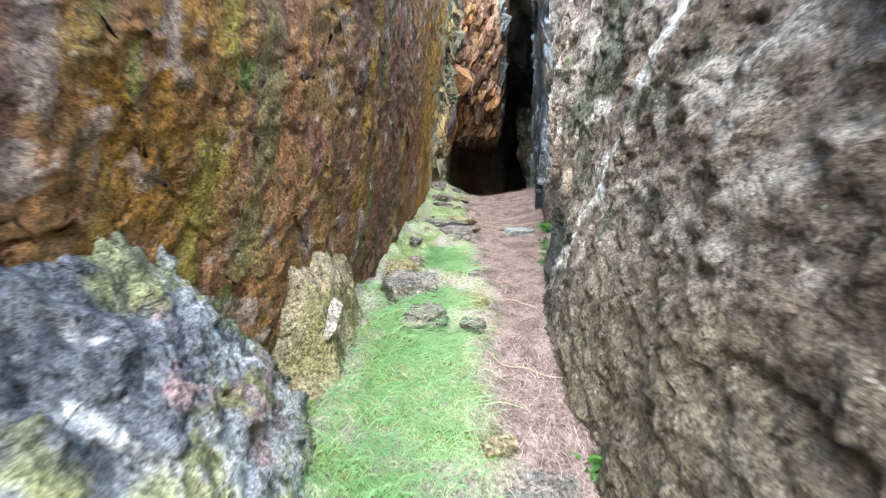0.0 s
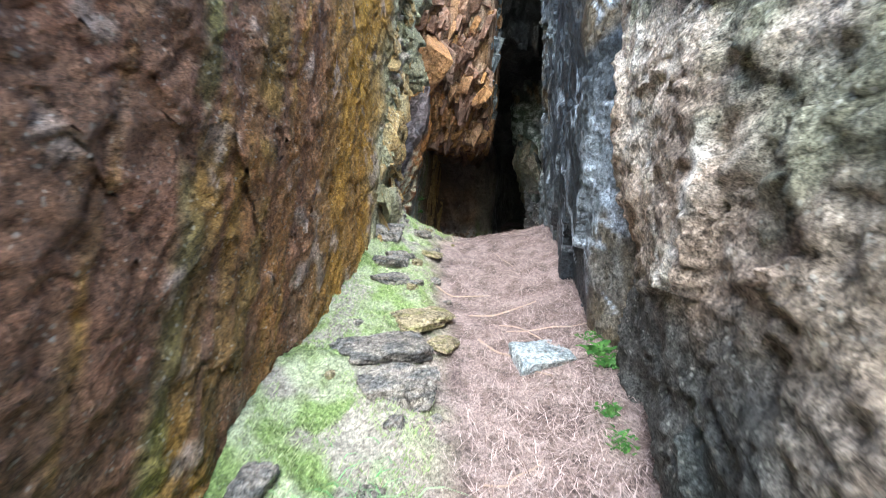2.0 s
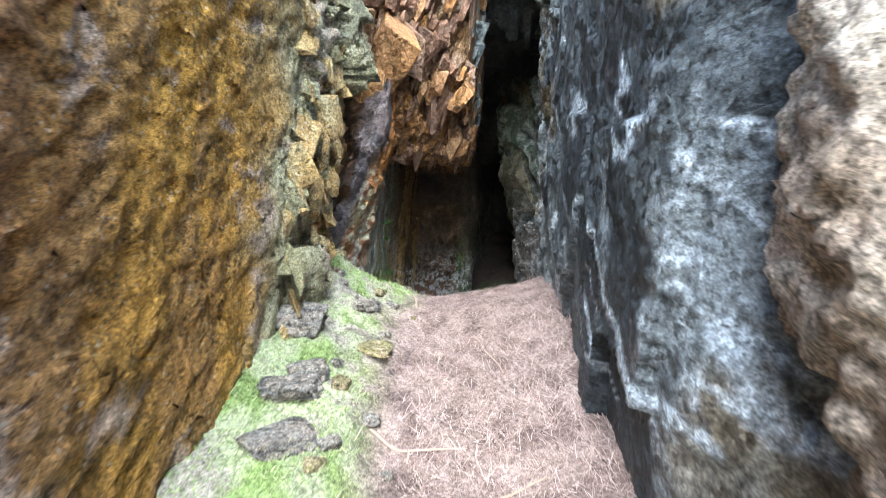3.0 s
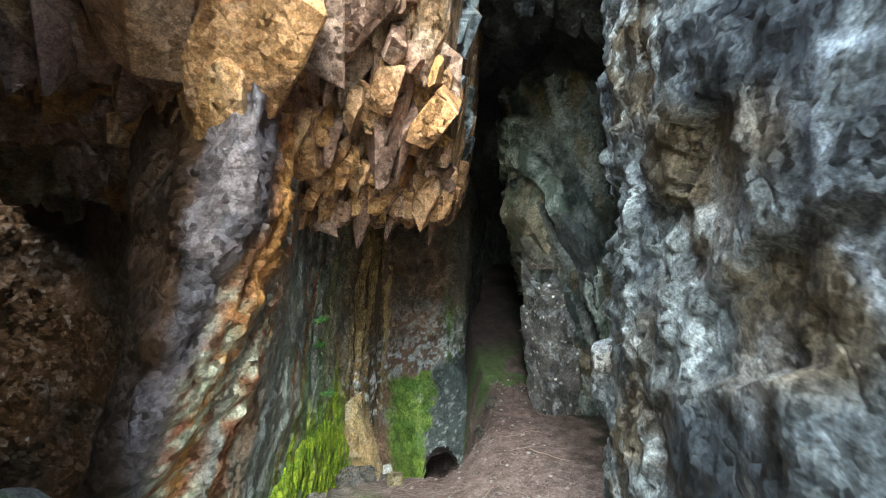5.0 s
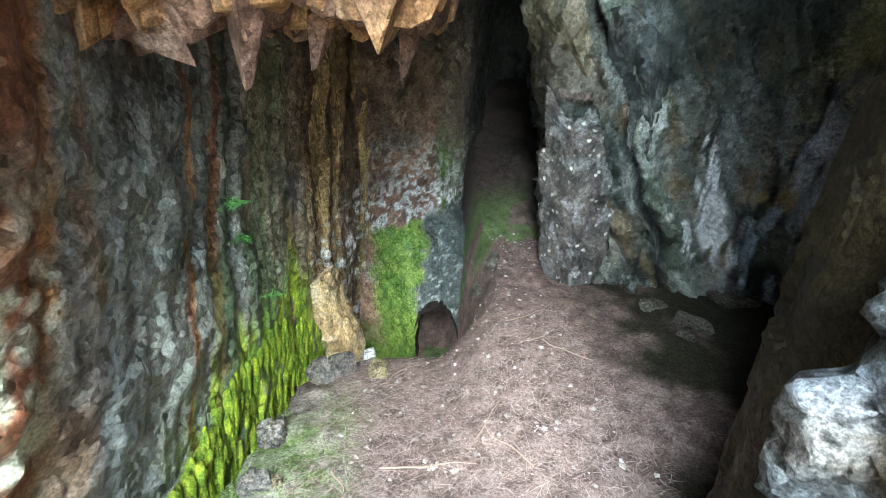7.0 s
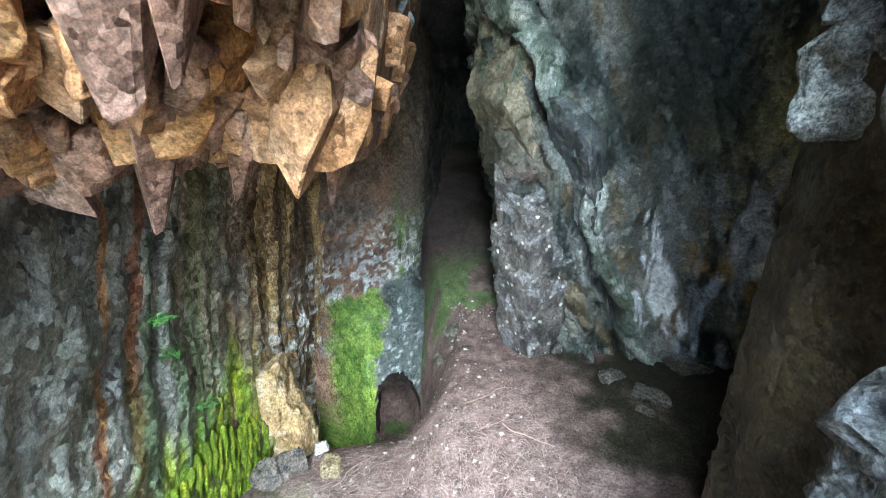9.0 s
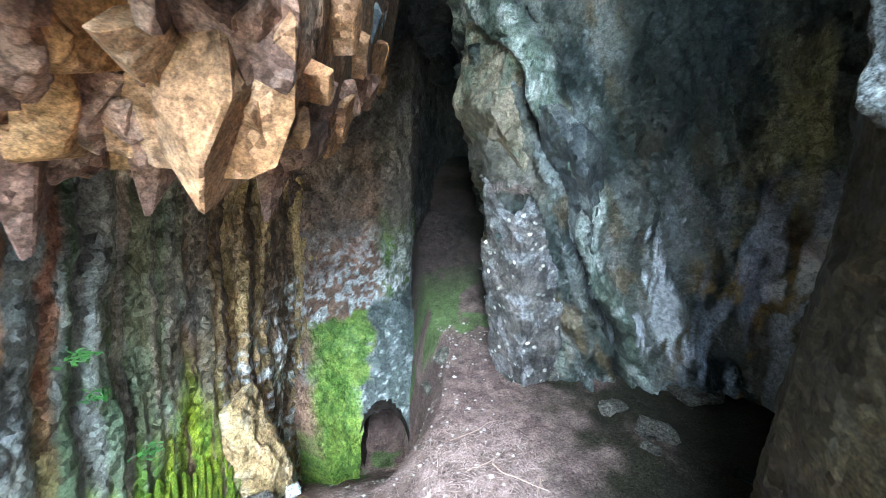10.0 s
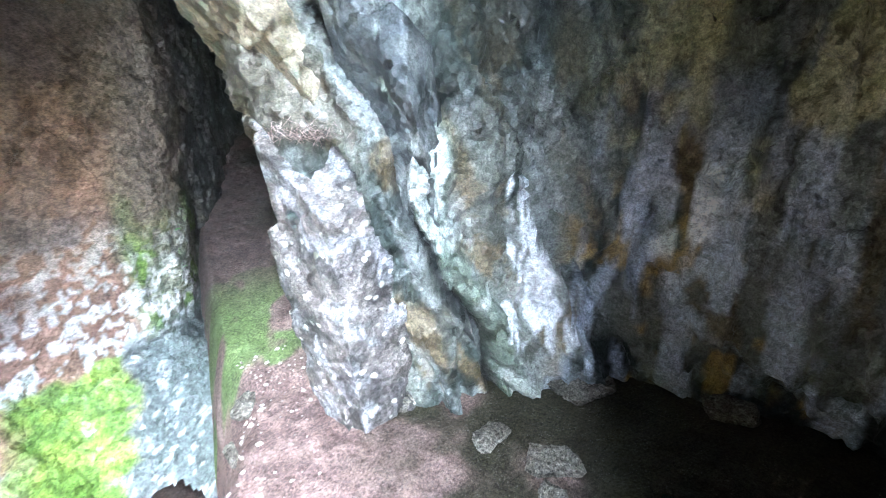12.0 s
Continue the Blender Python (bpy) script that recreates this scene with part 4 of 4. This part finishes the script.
for i in range(46):
    y = rnd.uniform(2.6, 8.8)
    x = rnd.uniform(-0.35, 0.30) + 0.03 * y
    w = rnd.uniform(0.04, 0.11)
    ob = new("stone", kinds[rnd.randrange(6)])
    ob.matrix_basis = pose(x, y, float(ground_full(np.array([x]), np.array([y]))[0]) + w * 0.1, rnd.uniform(-20, 20), rnd.uniform(-20, 20), rnd.uniform(0, 360)) @ Matrix.Diagonal((w, w, w * 0.6, 1))
    tagged(ob, "small angular stone half sunk in moss", "stone", "small stones in the moss")
rock("stone", "flat blue-grey stone sunk in the needle path", (0.82, 4.66, 1.43), (0.2, 0.15, 0.06), 430, LICHEN, plain((0.30, 0.34, 0.36), (0.42, 0.46, 0.46)), (17, 0, 20), 18, category="stone")

# stones of the cave floor
CAVE = [(0.06, 9.22, 0.2, 0.16), (0.32, 10.13, 0.27, 0.18), (0.62, 10.08, 0.22, 0.12), (0.2, 10.0, 0.24, 0.2), (0.13, 8.8, 0.16, 0.1),
        (1.86, 11.66, 0.2, 0.1), (1.7, 11.75, 0.16, 0.1), (3.12, 10.0, 0.24, 0.08), (2.99, 10.35, 0.2, 0.08), (2.75, 11.0, 0.24, 0.1),
        (4.2, 9.7, 0.26, 0.12), (3.75, 10.35, 0.34, 0.1), (1.02, 8.57, 0.14, 0.05), (0.5, 10.35, 0.14, 0.08), (3.0, 9.87, 0.13, 0.05)]
dark = stone_mesh("stone", (0.5, 0.36, 0.5), 428, LICHEN, plain((0.10, 0.09, 0.075), (0.16, 0.15, 0.13), (0.22, 0.21, 0.18), 5.0), 16, 16, 0.10, 0.72)
for i, (x, y, w, hgt) in enumerate(CAVE):
    ob = new("stone", dark if x > 1.5 else kinds[(i * 5 + 1) % 6])
    g = float(ground_full(np.array([x]), np.array([y]))[0])
    ob.matrix_basis = pose(x, y, g + hgt * 0.25, 0, 8, i * 47) @ Matrix.Diagonal((w * 1.1, w, hgt * 1.3, 1))
    tagged(ob, "grey angular stone on the cave floor", "stone", "stones on the cave floor")
rock("stone", "white quartz pebble on the cave floor", (0.54, 10.28, 1.12), (0.07, 0.05, 0.04), 441, LICHEN, plain((0.7, 0.7, 0.7), (0.6, 0.6, 0.58)), (0, 0, 20), 12, category="stone")
rock("rock_slab", "tan ochre rock slab leaning on the cave wall", (0.2, 10.6, 1.33), (0.18, 0.26, 0.52), 442, BROKEN, TAN, (6, -8, -25), 40, 14, 0.09, 0.75)

# slabs of the cave's right side
rock("rock_pillar", "grey rock pillar dotted with white lichen", (2.52, 11.09, 2.1), (0.33, 0.34, 1.05), 451, SPOTTED,
     plain((0.07, 0.066, 0.064), (0.15, 0.135, 0.125), (0.26, 0.26, 0.27), 5.0, 0.8), (0, -4, 20), 72, 8, 0.05, 0.7)
rock("rock_overhang", "brown-grey overhanging rock above the pillar", (2.36, 11.2, 4.05), (0.36, 0.4, 0.88), 452, SLATE,
     plain((0.13, 0.115, 0.075), (0.30, 0.26, 0.19), (0.14, 0.18, 0.14)), (0, 14, 20), 56, 7, 0.05, 0.7)
rock("rock_slab", "long slanting green-grey slate slab", (2.95, 10.78, 2.6), (0.17, 0.2, 1.25), 453, SLATE, SLABC, (0, -20, 25), 50, 6, 0.04, 0.7)
rock("boulder", "lichen-covered rock bulge above a dark hollow", (2.3, 8.08, 4.05), (0.42, 0.42, 0.5), 462, LICHEN,
     plain((0.14, 0.15, 0.14), (0.24, 0.26, 0.25), (0.36, 0.38, 0.36), 7.0), (0, 0, 10), 64, 18, 0.12)


# ---- flakes at the broken end of the stained wall ----
OCHRE = plain((0.42, 0.29, 0.12), (0.30, 0.20, 0.09), (0.40, 0.38, 0.25), 4.0)
OLIVE = plain((0.28, 0.26, 0.15), (0.20, 0.19, 0.11), (0.40, 0.39, 0.29), 4.0)
flakes = [shard_mesh("rock_flake", (0.35, 0.8, 1.0), 700 + i, CRUST, (OCHRE, OCHRE, OLIVE)[i % 3], 0.34) for i in range(9)]
rnd = random.Random(91)
for i in range(260):
    y, z = rnd.uniform(5.75, 6.55), rnd.uniform(1.9, 4.9)
    size = 0.025 + 0.055 * rnd.random() ** 2
    x = float(np.interp(y, [5.5, 6.3, 6.55], [-0.17, -0.1, -0.22])) + 0.10 * (z - 2.2) + rnd.uniform(-0.03, 0.06)
    turn = along((0.25 + rnd.gauss(0, 0.15), rnd.gauss(0, 0.25), -1), rnd.gauss(70, 20))
    part("rock_flake", rnd.choice(flakes), wall_left, Matrix.Translation((x, y, z)) @ turn @ Matrix.Diagonal((size, size * rnd.uniform(0.7, 1.3), size * rnd.uniform(0.8, 1.5), 1)))


# ---- drooping moss on the foot of the fluted wall ----
def make_wall_moss():
    r = np.random.RandomState(12)
    d, f = ball_grid(7)
    V, F, C, base = [], [], [], 0
    for i in range(330):
        y = 8.5 + 1.85 * r.rand()
        g = float(ground_full(np.array([0.12]), np.array([y]))[0])
        tall = np.interp(y, [8.35, 8.7, 9.3, 9.9, 10.35], [0.08, 0.22, 0.55, 0.55, 0.35])
        z = g + tall * r.rand() ** 1.3
        lean = np.interp(y, [7.7, 9, 10.5], [0.2, 0.09, 0.03]) * (z - 2.5)
        x = float(np.interp(y, [8.4, 9.2, 9.9, 10.5], [0.02, 0.03, 0.08, 0.15])) + lean + 0.02 + 0.03 * r.rand()
        long, wide = 0.05 + 0.09 * r.rand(), 0.011 + 0.017 * r.rand()
        taper = (1.0 + 0.45 * d[:, 2])[:, None]
        P = d * [wide, wide * 1.2, long] * np.concatenate([taper, taper, taper * 0 + 1], 1)
        P[:, 1] += 0.28 * P[:, 2]
        P = P + [x, y, z]
        P = P + d * (0.010 * fbm(P * 28, 3, 801))[:, None]
        V.append(P)
        tint = r.rand()
        C.append(mix(rgb(0.20, 0.31, 0.03) * (0.6 + 0.6 * tint), rgb(0.46, 0.54, 0.05), step(-0.3, 0.4, fbm(P * 30, 3, 803)) * (0.3 + 0.7 * tint)))
        F.append(f + base)
        base += len(P)
    m = rock_material("wall_moss", 90, 0.6, (0.8, 1.0), 0.5, pits=0.02)
    tagged(new("wall_moss", mesh_from("wall_moss", np.concatenate(V), np.concatenate(F), m, np.concatenate(C))), "bright yellow-green moss drooping from the fluted wall", "moss", kind="stuff")


make_wall_moss()


# ---- needles, grass and moss ----
def tint_material(name, c1, c2, rough=0.7, translucent=0.0):
    m = bpy.data.materials.new(name)
    m.use_nodes = True
    n, l = m.node_tree.nodes, m.node_tree.links
    g = n.new("ShaderNodeNewGeometry")
    mx = n.new("ShaderNodeMix")
    mx.data_type = "RGBA"
    mx.inputs["A"].default_value, mx.inputs["B"].default_value = (*c1, 1), (*c2, 1)
    l.new(g.outputs["Random Per Island"], mx.inputs["Factor"])
    l.new(mx.outputs["Result"], n["Principled BSDF"].inputs["Base Color"])
    n["Principled BSDF"].inputs["Roughness"].default_value = rough
    n["Principled BSDF"].inputs["Transmission Weight"].default_value = 0.0
    return m


NEEDLE = tint_material("dry_needles", (0.64, 0.50, 0.46), (0.13, 0.075, 0.062))
BLADE = tint_material("grass_blades", (0.17, 0.42, 0.15), (0.46, 0.64, 0.36))
MOSS = tint_material("moss_leaves", (0.15, 0.23, 0.07), (0.42, 0.48, 0.24))
FERN = tint_material("green_leaves", (0.035, 0.12, 0.02), (0.09, 0.22, 0.04))


def strips(root, way, up, length, width, bend, segs=2):
    """Thin tapered strips from root along way, bending along bend. All arrays, one row a strip."""
    n = len(root)
    side = np.cross(way, up)
    side /= np.linalg.norm(side, axis=1)[:, None] + 1e-9
    rows = []
    for k in range(segs + 1):
        t = k / segs
        c = root + way * (length * t)[:, None] + bend * (length * t * t)[:, None]
        w = (width * (1 - 0.75 * t))[:, None]
        rows += [c - side * w, c + side * w]
    V = np.stack(rows, 1).reshape(-1, 3)
    b = np.arange(n)[:, None] * (2 * segs + 2)
    F = np.concatenate([np.stack([b[:, 0] + 2 * k, b[:, 0] + 2 * k + 1, b[:, 0] + 2 * k + 3, b[:, 0] + 2 * k + 2], 1) for k in range(segs)])
    return V, F


def make_needles():
    rnd = np.random.RandomState(3)
    n = 42000
    y = 0.6 + 9.8 * rnd.rand(n) ** 0.9
    left = 0.28 + 0.03 * y
    x = np.where(y < 7.5, left + (0.95 - left + 0.1 * y) * rnd.rand(n) ** 0.9, 0.3 + 1.9 * rnd.rand(n))
    stray = rnd.rand(n) < 0.16
    x = np.where(stray, x - 0.5 * rnd.rand(n), x)
    z = ground_full(x, y) + 0.004 + 0.012 * rnd.rand(n)
    a = rnd.rand(n) * 2 * np.pi
    gy = (ground_z(x, y + 0.05) - ground_z(x, y)) / 0.05
    way = np.stack([np.cos(a), np.sin(a), np.sin(a) * gy + rnd.normal(size=n) * 0.09], 1)
    bend = np.stack([-np.sin(a), np.cos(a), 0 * a], 1) * (rnd.normal(size=n) * 0.25)[:, None]
    V, F = strips(np.stack([x, y, z], 1), way, np.tile([0, 0, 1.0], (n, 1)), 0.03 + 0.08 * rnd.rand(n), 0.0009 + 0.0011 * rnd.rand(n), bend)
    tagged(new("pine_needles", mesh_from("pine_needles", V, F, NEEDLE)), "dry pinkish-brown pine needles littering the path", "pine needles", kind="stuff")


def make_grass():
    rnd = np.random.RandomState(4)
    n = 5200
    y = 1.2 + 1.7 * rnd.rand(n)
    x = -0.16 + 0.17 * rnd.normal(size=n) + 0.04 * (y - 2)
    keep = (x > -0.5) & (x < 0.16)
    tuft = rnd.rand(n) < 0.25
    y = np.where(tuft, 3.5 + 0.16 * rnd.normal(size=n), y)
    x = np.where(tuft, 0.02 + 0.09 * rnd.normal(size=n), x)
    keep |= tuft
    x, y = x[keep], y[keep]
    n = len(x)
    a = rnd.rand(n) * 2 * np.pi
    way = np.stack([0.45 * np.cos(a), 0.45 * np.sin(a) - 0.15, np.ones(n)], 1)
    bend = np.stack([0.55 * np.cos(a) + 0.2, 0.55 * np.sin(a) - 0.3, -0.75 + 0 * a], 1)
    V, F = strips(np.stack([x, y, ground_full(x, y) - 0.01], 1), way, np.stack([np.sin(a), -np.cos(a), 0.2 + 0 * a], 1), 0.08 + 0.16 * rnd.rand(n), 0.0016 + 0.0016 * rnd.rand(n), bend, 4)
    tagged(new("grass", mesh_from("grass", V, F, BLADE)), "fine bright green grass drooping beside the path", "grass", kind="stuff")


def make_moss():
    rnd = np.random.RandomState(6)
    n = 60000
    y = 1.3 + 8.3 * rnd.rand(n)
    x = -0.45 + 1.0 * rnd.rand(n) + 0.02 * y
    P = np.stack([x, y, 0 * x], 1)
    keep = (bank_of(P) > 0.5) & (fbm(P * 4, 3, 31) > -0.15)
    x, y = x[keep], y[keep]
    n = len(x)
    a = rnd.rand(n) * 2 * np.pi
    way = np.stack([0.7 * np.cos(a), 0.7 * np.sin(a), 0.9 + 0 * a], 1)
    V, F = strips(np.stack([x, y, ground_full(x, y) - 0.003], 1), way, np.stack([np.sin(a), -np.cos(a), 0.2 + 0 * a], 1), 0.008 + 0.016 * rnd.rand(n), 0.002 + 0.002 * rnd.rand(n), way * 0, 1)
    tagged(new("moss", mesh_from("moss", V, F, MOSS)), "pale green moss carpet on the bank", "moss", kind="stuff")


make_needles()
make_grass()
make_moss()


# ---- small things ----
def tube(name, pts, radii, material, sides=6):
    """A bent round rod through pts."""
    P = curve_points(pts, 0.025)
    R = np.interp(np.linspace(0, 1, len(P)), np.linspace(0, 1, len(radii)), radii)
    d = np.gradient(P, axis=0)
    d /= np.linalg.norm(d, axis=1)[:, None]
    u = np.cross(d, [0.3, 0.2, 0.93])
    u /= np.linalg.norm(u, axis=1)[:, None]
    v = np.cross(d, u)
    a = np.linspace(0, 2 * np.pi, sides, endpoint=False)
    V = (P[:, None] + R[:, None, None] * (u[:, None] * np.cos(a)[None, :, None] + v[:, None] * np.sin(a)[None, :, None])).reshape(-1, 3)
    i, j = np.meshgrid(np.arange(len(P) - 1), np.arange(sides), indexing="ij")
    b, c = (i * sides + j).ravel(), (i * sides + (j + 1) % sides).ravel()
    return mesh_from(name, V, np.stack([b, c, c + sides, b + sides], 1), material)


TWIG = tint_material("dry_twig", (0.42, 0.30, 0.23), (0.42, 0.30, 0.23))
rnd = random.Random(21)
for i in range(26):
    if i < 14:
        x, y, ln = rnd.uniform(0.4, 0.95), rnd.uniform(1.6, 7.2), rnd.uniform(0.2, 0.5)
    else:
        x, y, ln = rnd.uniform(0.5, 2.2), rnd.uniform(8.0, 10.4), rnd.uniform(0.15, 0.5)
    a = rnd.uniform(-1.2, 1.2) + (1.57 if i % 3 else 0)
    pts = []
    for k in range(5):
        px, py = x + math.cos(a) * ln * (k / 4 - 0.5) + rnd.gauss(0, 0.012), y + math.sin(a) * ln * (k / 4 - 0.5) + rnd.gauss(0, 0.012)
        pts.append((px, py, float(ground_full(np.array([px]), np.array([py]))[0]) + 0.008))
    r = rnd.uniform(0.003, 0.006)
    tagged(new("twig", tube("twig", pts, [r, r, r * 0.5], TWIG, 5)), "thin dry twig lying on the needle litter", "twig", "twigs on the ground")


def leaf_plant(name, label, place, seed, count, length, spread=(1, 1, 1), group=""):
    """A small plant of pointed leaves on stalks."""
    r = np.random.RandomState(seed)
    a = r.rand(count) * 2 * np.pi
    way = np.stack([np.cos(a) * spread[0], np.sin(a) * spread[1], 0.6 * spread[2] + 0.8 * r.rand(count)], 1)
    way /= np.linalg.norm(way, axis=1)[:, None]
    root = r.normal(size=(count, 3)) * 0.025
    root[:, 2] = np.abs(root[:, 2])
    V, F = strips(root, way, np.stack([np.sin(a), -np.cos(a), 0.4 + 0 * a], 1), length * (0.5 + 0.7 * r.rand(count)), length * (0.08 + 0.1 * r.rand(count)), np.stack([0 * a, 0 * a, -0.5 + 0 * a], 1), 3)
    ob = new(name, mesh_from(name, V, F, FERN))
    ob.matrix_basis = pose(*place)
    return tagged(ob, label, "plant", group)


for i, (x, y) in enumerate([(1.1, 4.72), (1.09, 4.6), (1.11, 4.5), (0.99, 4.22), (0.96, 4.05), (0.9, 3.72), (0.88, 3.66), (0.87, 3.55), (0.86, 3.5), (0.55, 1.5)]):
    leaf_plant("plant", "small bright green plant at the foot of the wall", (x, y, float(ground_full(np.array([x]), np.array([y]))[0])), 500 + i, 40 + 9 * (i * 7 % 5), 0.04 + 0.012 * (i * 3 % 4), group="plants by the wall")
for i, (x, y, z) in enumerate([(1.62, 12.95, 2.25), (1.62, 12.95, 2.05), (1.58, 12.9, 1.9), (1.66, 13.05, 2.4), (0.1, 9.35, 2.75), (0.1, 9.4, 2.55), (0.1, 9.6, 2.1)]):
    leaf_plant("fern", "little green fern growing from the cave wall", (x, y, z), 520 + i, 40, 0.05, group="ferns on the cave wall")


def needle_heap(name, label, place, seed, count, size):
    r = np.random.RandomState(seed)
    a = r.rand(count) * 2 * np.pi
    root = r.normal(size=(count, 3)) * size
    root[:, 2] = np.abs(root[:, 2]) * 0.7
    way = np.stack([np.cos(a), np.sin(a), r.normal(size=count) * 0.3], 1)
    V, F = strips(root - way * 0.04, way, np.tile([0, 0, 1.0], (count, 1)), 0.06 + 0.06 * r.rand(count), 0.0015 + 0.001 * r.rand(count), way * 0)
    ob = new(name, mesh_from(name, V, F, NEEDLE))
    ob.matrix_basis = pose(*place)
    return tagged(ob, label, "needle heap", kind="stuff")


needle_heap("needle_heap", "heap of dry pine needles on the pillar's ledge", (2.36, 10.92, 3.06), 61, 520, (0.09, 0.09, 0.05))


def make_bottle():
    m = bpy.data.materials.new("green_glass")
    m.use_nodes = True
    b = m.node_tree.nodes["Principled BSDF"]
    b.inputs["Base Color"].default_value = (0.35, 0.6, 0.5, 1)
    b.inputs["Transmission Weight"].default_value, b.inputs["Roughness"].default_value = 0.85, 0.08
    prof = [(0.0, 0.0), (0.033, 0.0), (0.036, 0.006), (0.036, 0.17), (0.03, 0.2), (0.015, 0.235), (0.0135, 0.275), (0.0165, 0.278), (0.0165, 0.295), (0.011, 0.297), (0.011, 0.27)]
    sides = 24
    a = np.linspace(0, 2 * np.pi, sides, endpoint=False)

    def lathe(name, rows):
        V = np.concatenate([np.stack([r * np.cos(a), r * np.sin(a), 0 * a + z], 1) for r, z in rows])
        i, j = np.meshgrid(np.arange(len(rows) - 1), np.arange(sides), indexing="ij")
        p, q = (i * sides + j).ravel(), (i * sides + (j + 1) % sides).ravel()
        return mesh_from(name, V, np.stack([p, q, q + sides, p + sides], 1), m)

    ob = new("bottle")
    part("body", lathe("body", prof[:5]), ob)
    part("neck", lathe("neck", prof[4:7]), ob)
    part("lip", lathe("lip", prof[6:]), ob)
    g = float(ground_full(np.array([3.4]), np.array([9.5]))[0])
    ob.matrix_basis = pose(3.34, 9.55, g + 0.035, 90, 0, 35)
    tagged(ob, "empty green glass bottle lying on the mud", "bottle")


make_bottle()


# ---- the burrow behind its mouth ----
def make_burrow():
    n, sides = 40, 28
    u = np.linspace(0, 1, n)
    a = np.linspace(0, 2 * np.pi, sides, endpoint=False)
    cx, cy, cz = 1.18 + 0.06 * u, 11.75 + 1.5 * u, 0.0 - 0.05 * u
    V = np.stack([cx[:, None] + 0.30 * np.cos(a)[None] * (1 - 0.3 * u)[:, None], cy[:, None] + 0 * a[None], cz[:, None] + 0.5 * np.sin(a)[None] * (1 - 0.3 * u)[:, None]], -1).reshape(-1, 3)
    V = V.reshape(n, sides, 3)
    V[-1] = V[-1].mean(0)
    V = V.reshape(-1, 3)
    keep = V[:, 1] > 11.9
    V += 0.03 * np.stack([fbm(V * 6, 3, 601), fbm(V * 6 + 5, 3, 602), fbm(V * 6 + 9, 3, 603)], 1)
    i, j = np.meshgrid(np.arange(n - 1), np.arange(sides), indexing="ij")
    p, q = (i * sides + j).ravel(), (i * sides + (j + 1) % sides).ravel()
    F = np.stack([p, p + sides, q + sides, q], 1)
    F = F[keep[F].all(1)]
    # soil painted almost black all through, standing for the shade inside
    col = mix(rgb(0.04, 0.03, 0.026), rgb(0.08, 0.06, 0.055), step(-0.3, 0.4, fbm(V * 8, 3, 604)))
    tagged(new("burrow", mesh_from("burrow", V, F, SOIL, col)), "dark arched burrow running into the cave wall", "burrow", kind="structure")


make_burrow()


# ---- pebbles and pale chips strewn over the cave floor ----
def make_pebbles():
    r = np.random.RandomState(9)
    n = 620
    y = 8.4 + 3.6 * r.rand(n)
    x = np.where(y < 11.3, 0.45 + 1.7 * r.rand(n), 1.75 + 0.65 * r.rand(n) + 0.12 * (y - 11.3))
    base = np.array([(1, 0, 0), (-1, 0, 0), (0, 1, 0), (0, -1, 0), (0, 0, 1), (0, 0, -0.4)], float)
    size = (0.006 + 0.018 * r.rand(n) ** 2.5)[:, None, None]
    V = base[None] * size * (0.6 + 0.8 * r.rand(n, 6, 1))
    a = r.rand(n) * 6.28
    c, s_ = np.cos(a)[:, None], np.sin(a)[:, None]
    V = np.stack([V[:, :, 0] * c - V[:, :, 1] * s_, V[:, :, 0] * s_ + V[:, :, 1] * c, V[:, :, 2] * 0.7], -1)
    V += np.stack([x, y, ground_full(x, y) + 0.004], 1)[:, None]
    tri = np.array([(0, 2, 4), (2, 1, 4), (1, 3, 4), (3, 0, 4), (2, 0, 5), (1, 2, 5), (3, 1, 5), (0, 3, 5)])
    F = (np.arange(n)[:, None, None] * 6 + tri[None]).reshape(-1, 3)
    m = tint_material("pale_chips", (0.58, 0.54, 0.51), (0.16, 0.12, 0.11), 0.6)
    tagged(new("pebbles", mesh_from("pebbles", V.reshape(-1, 3), F, m, None, False)), "pale stone chips strewn over the cave floor", "pebbles", kind="stuff")


make_pebbles()
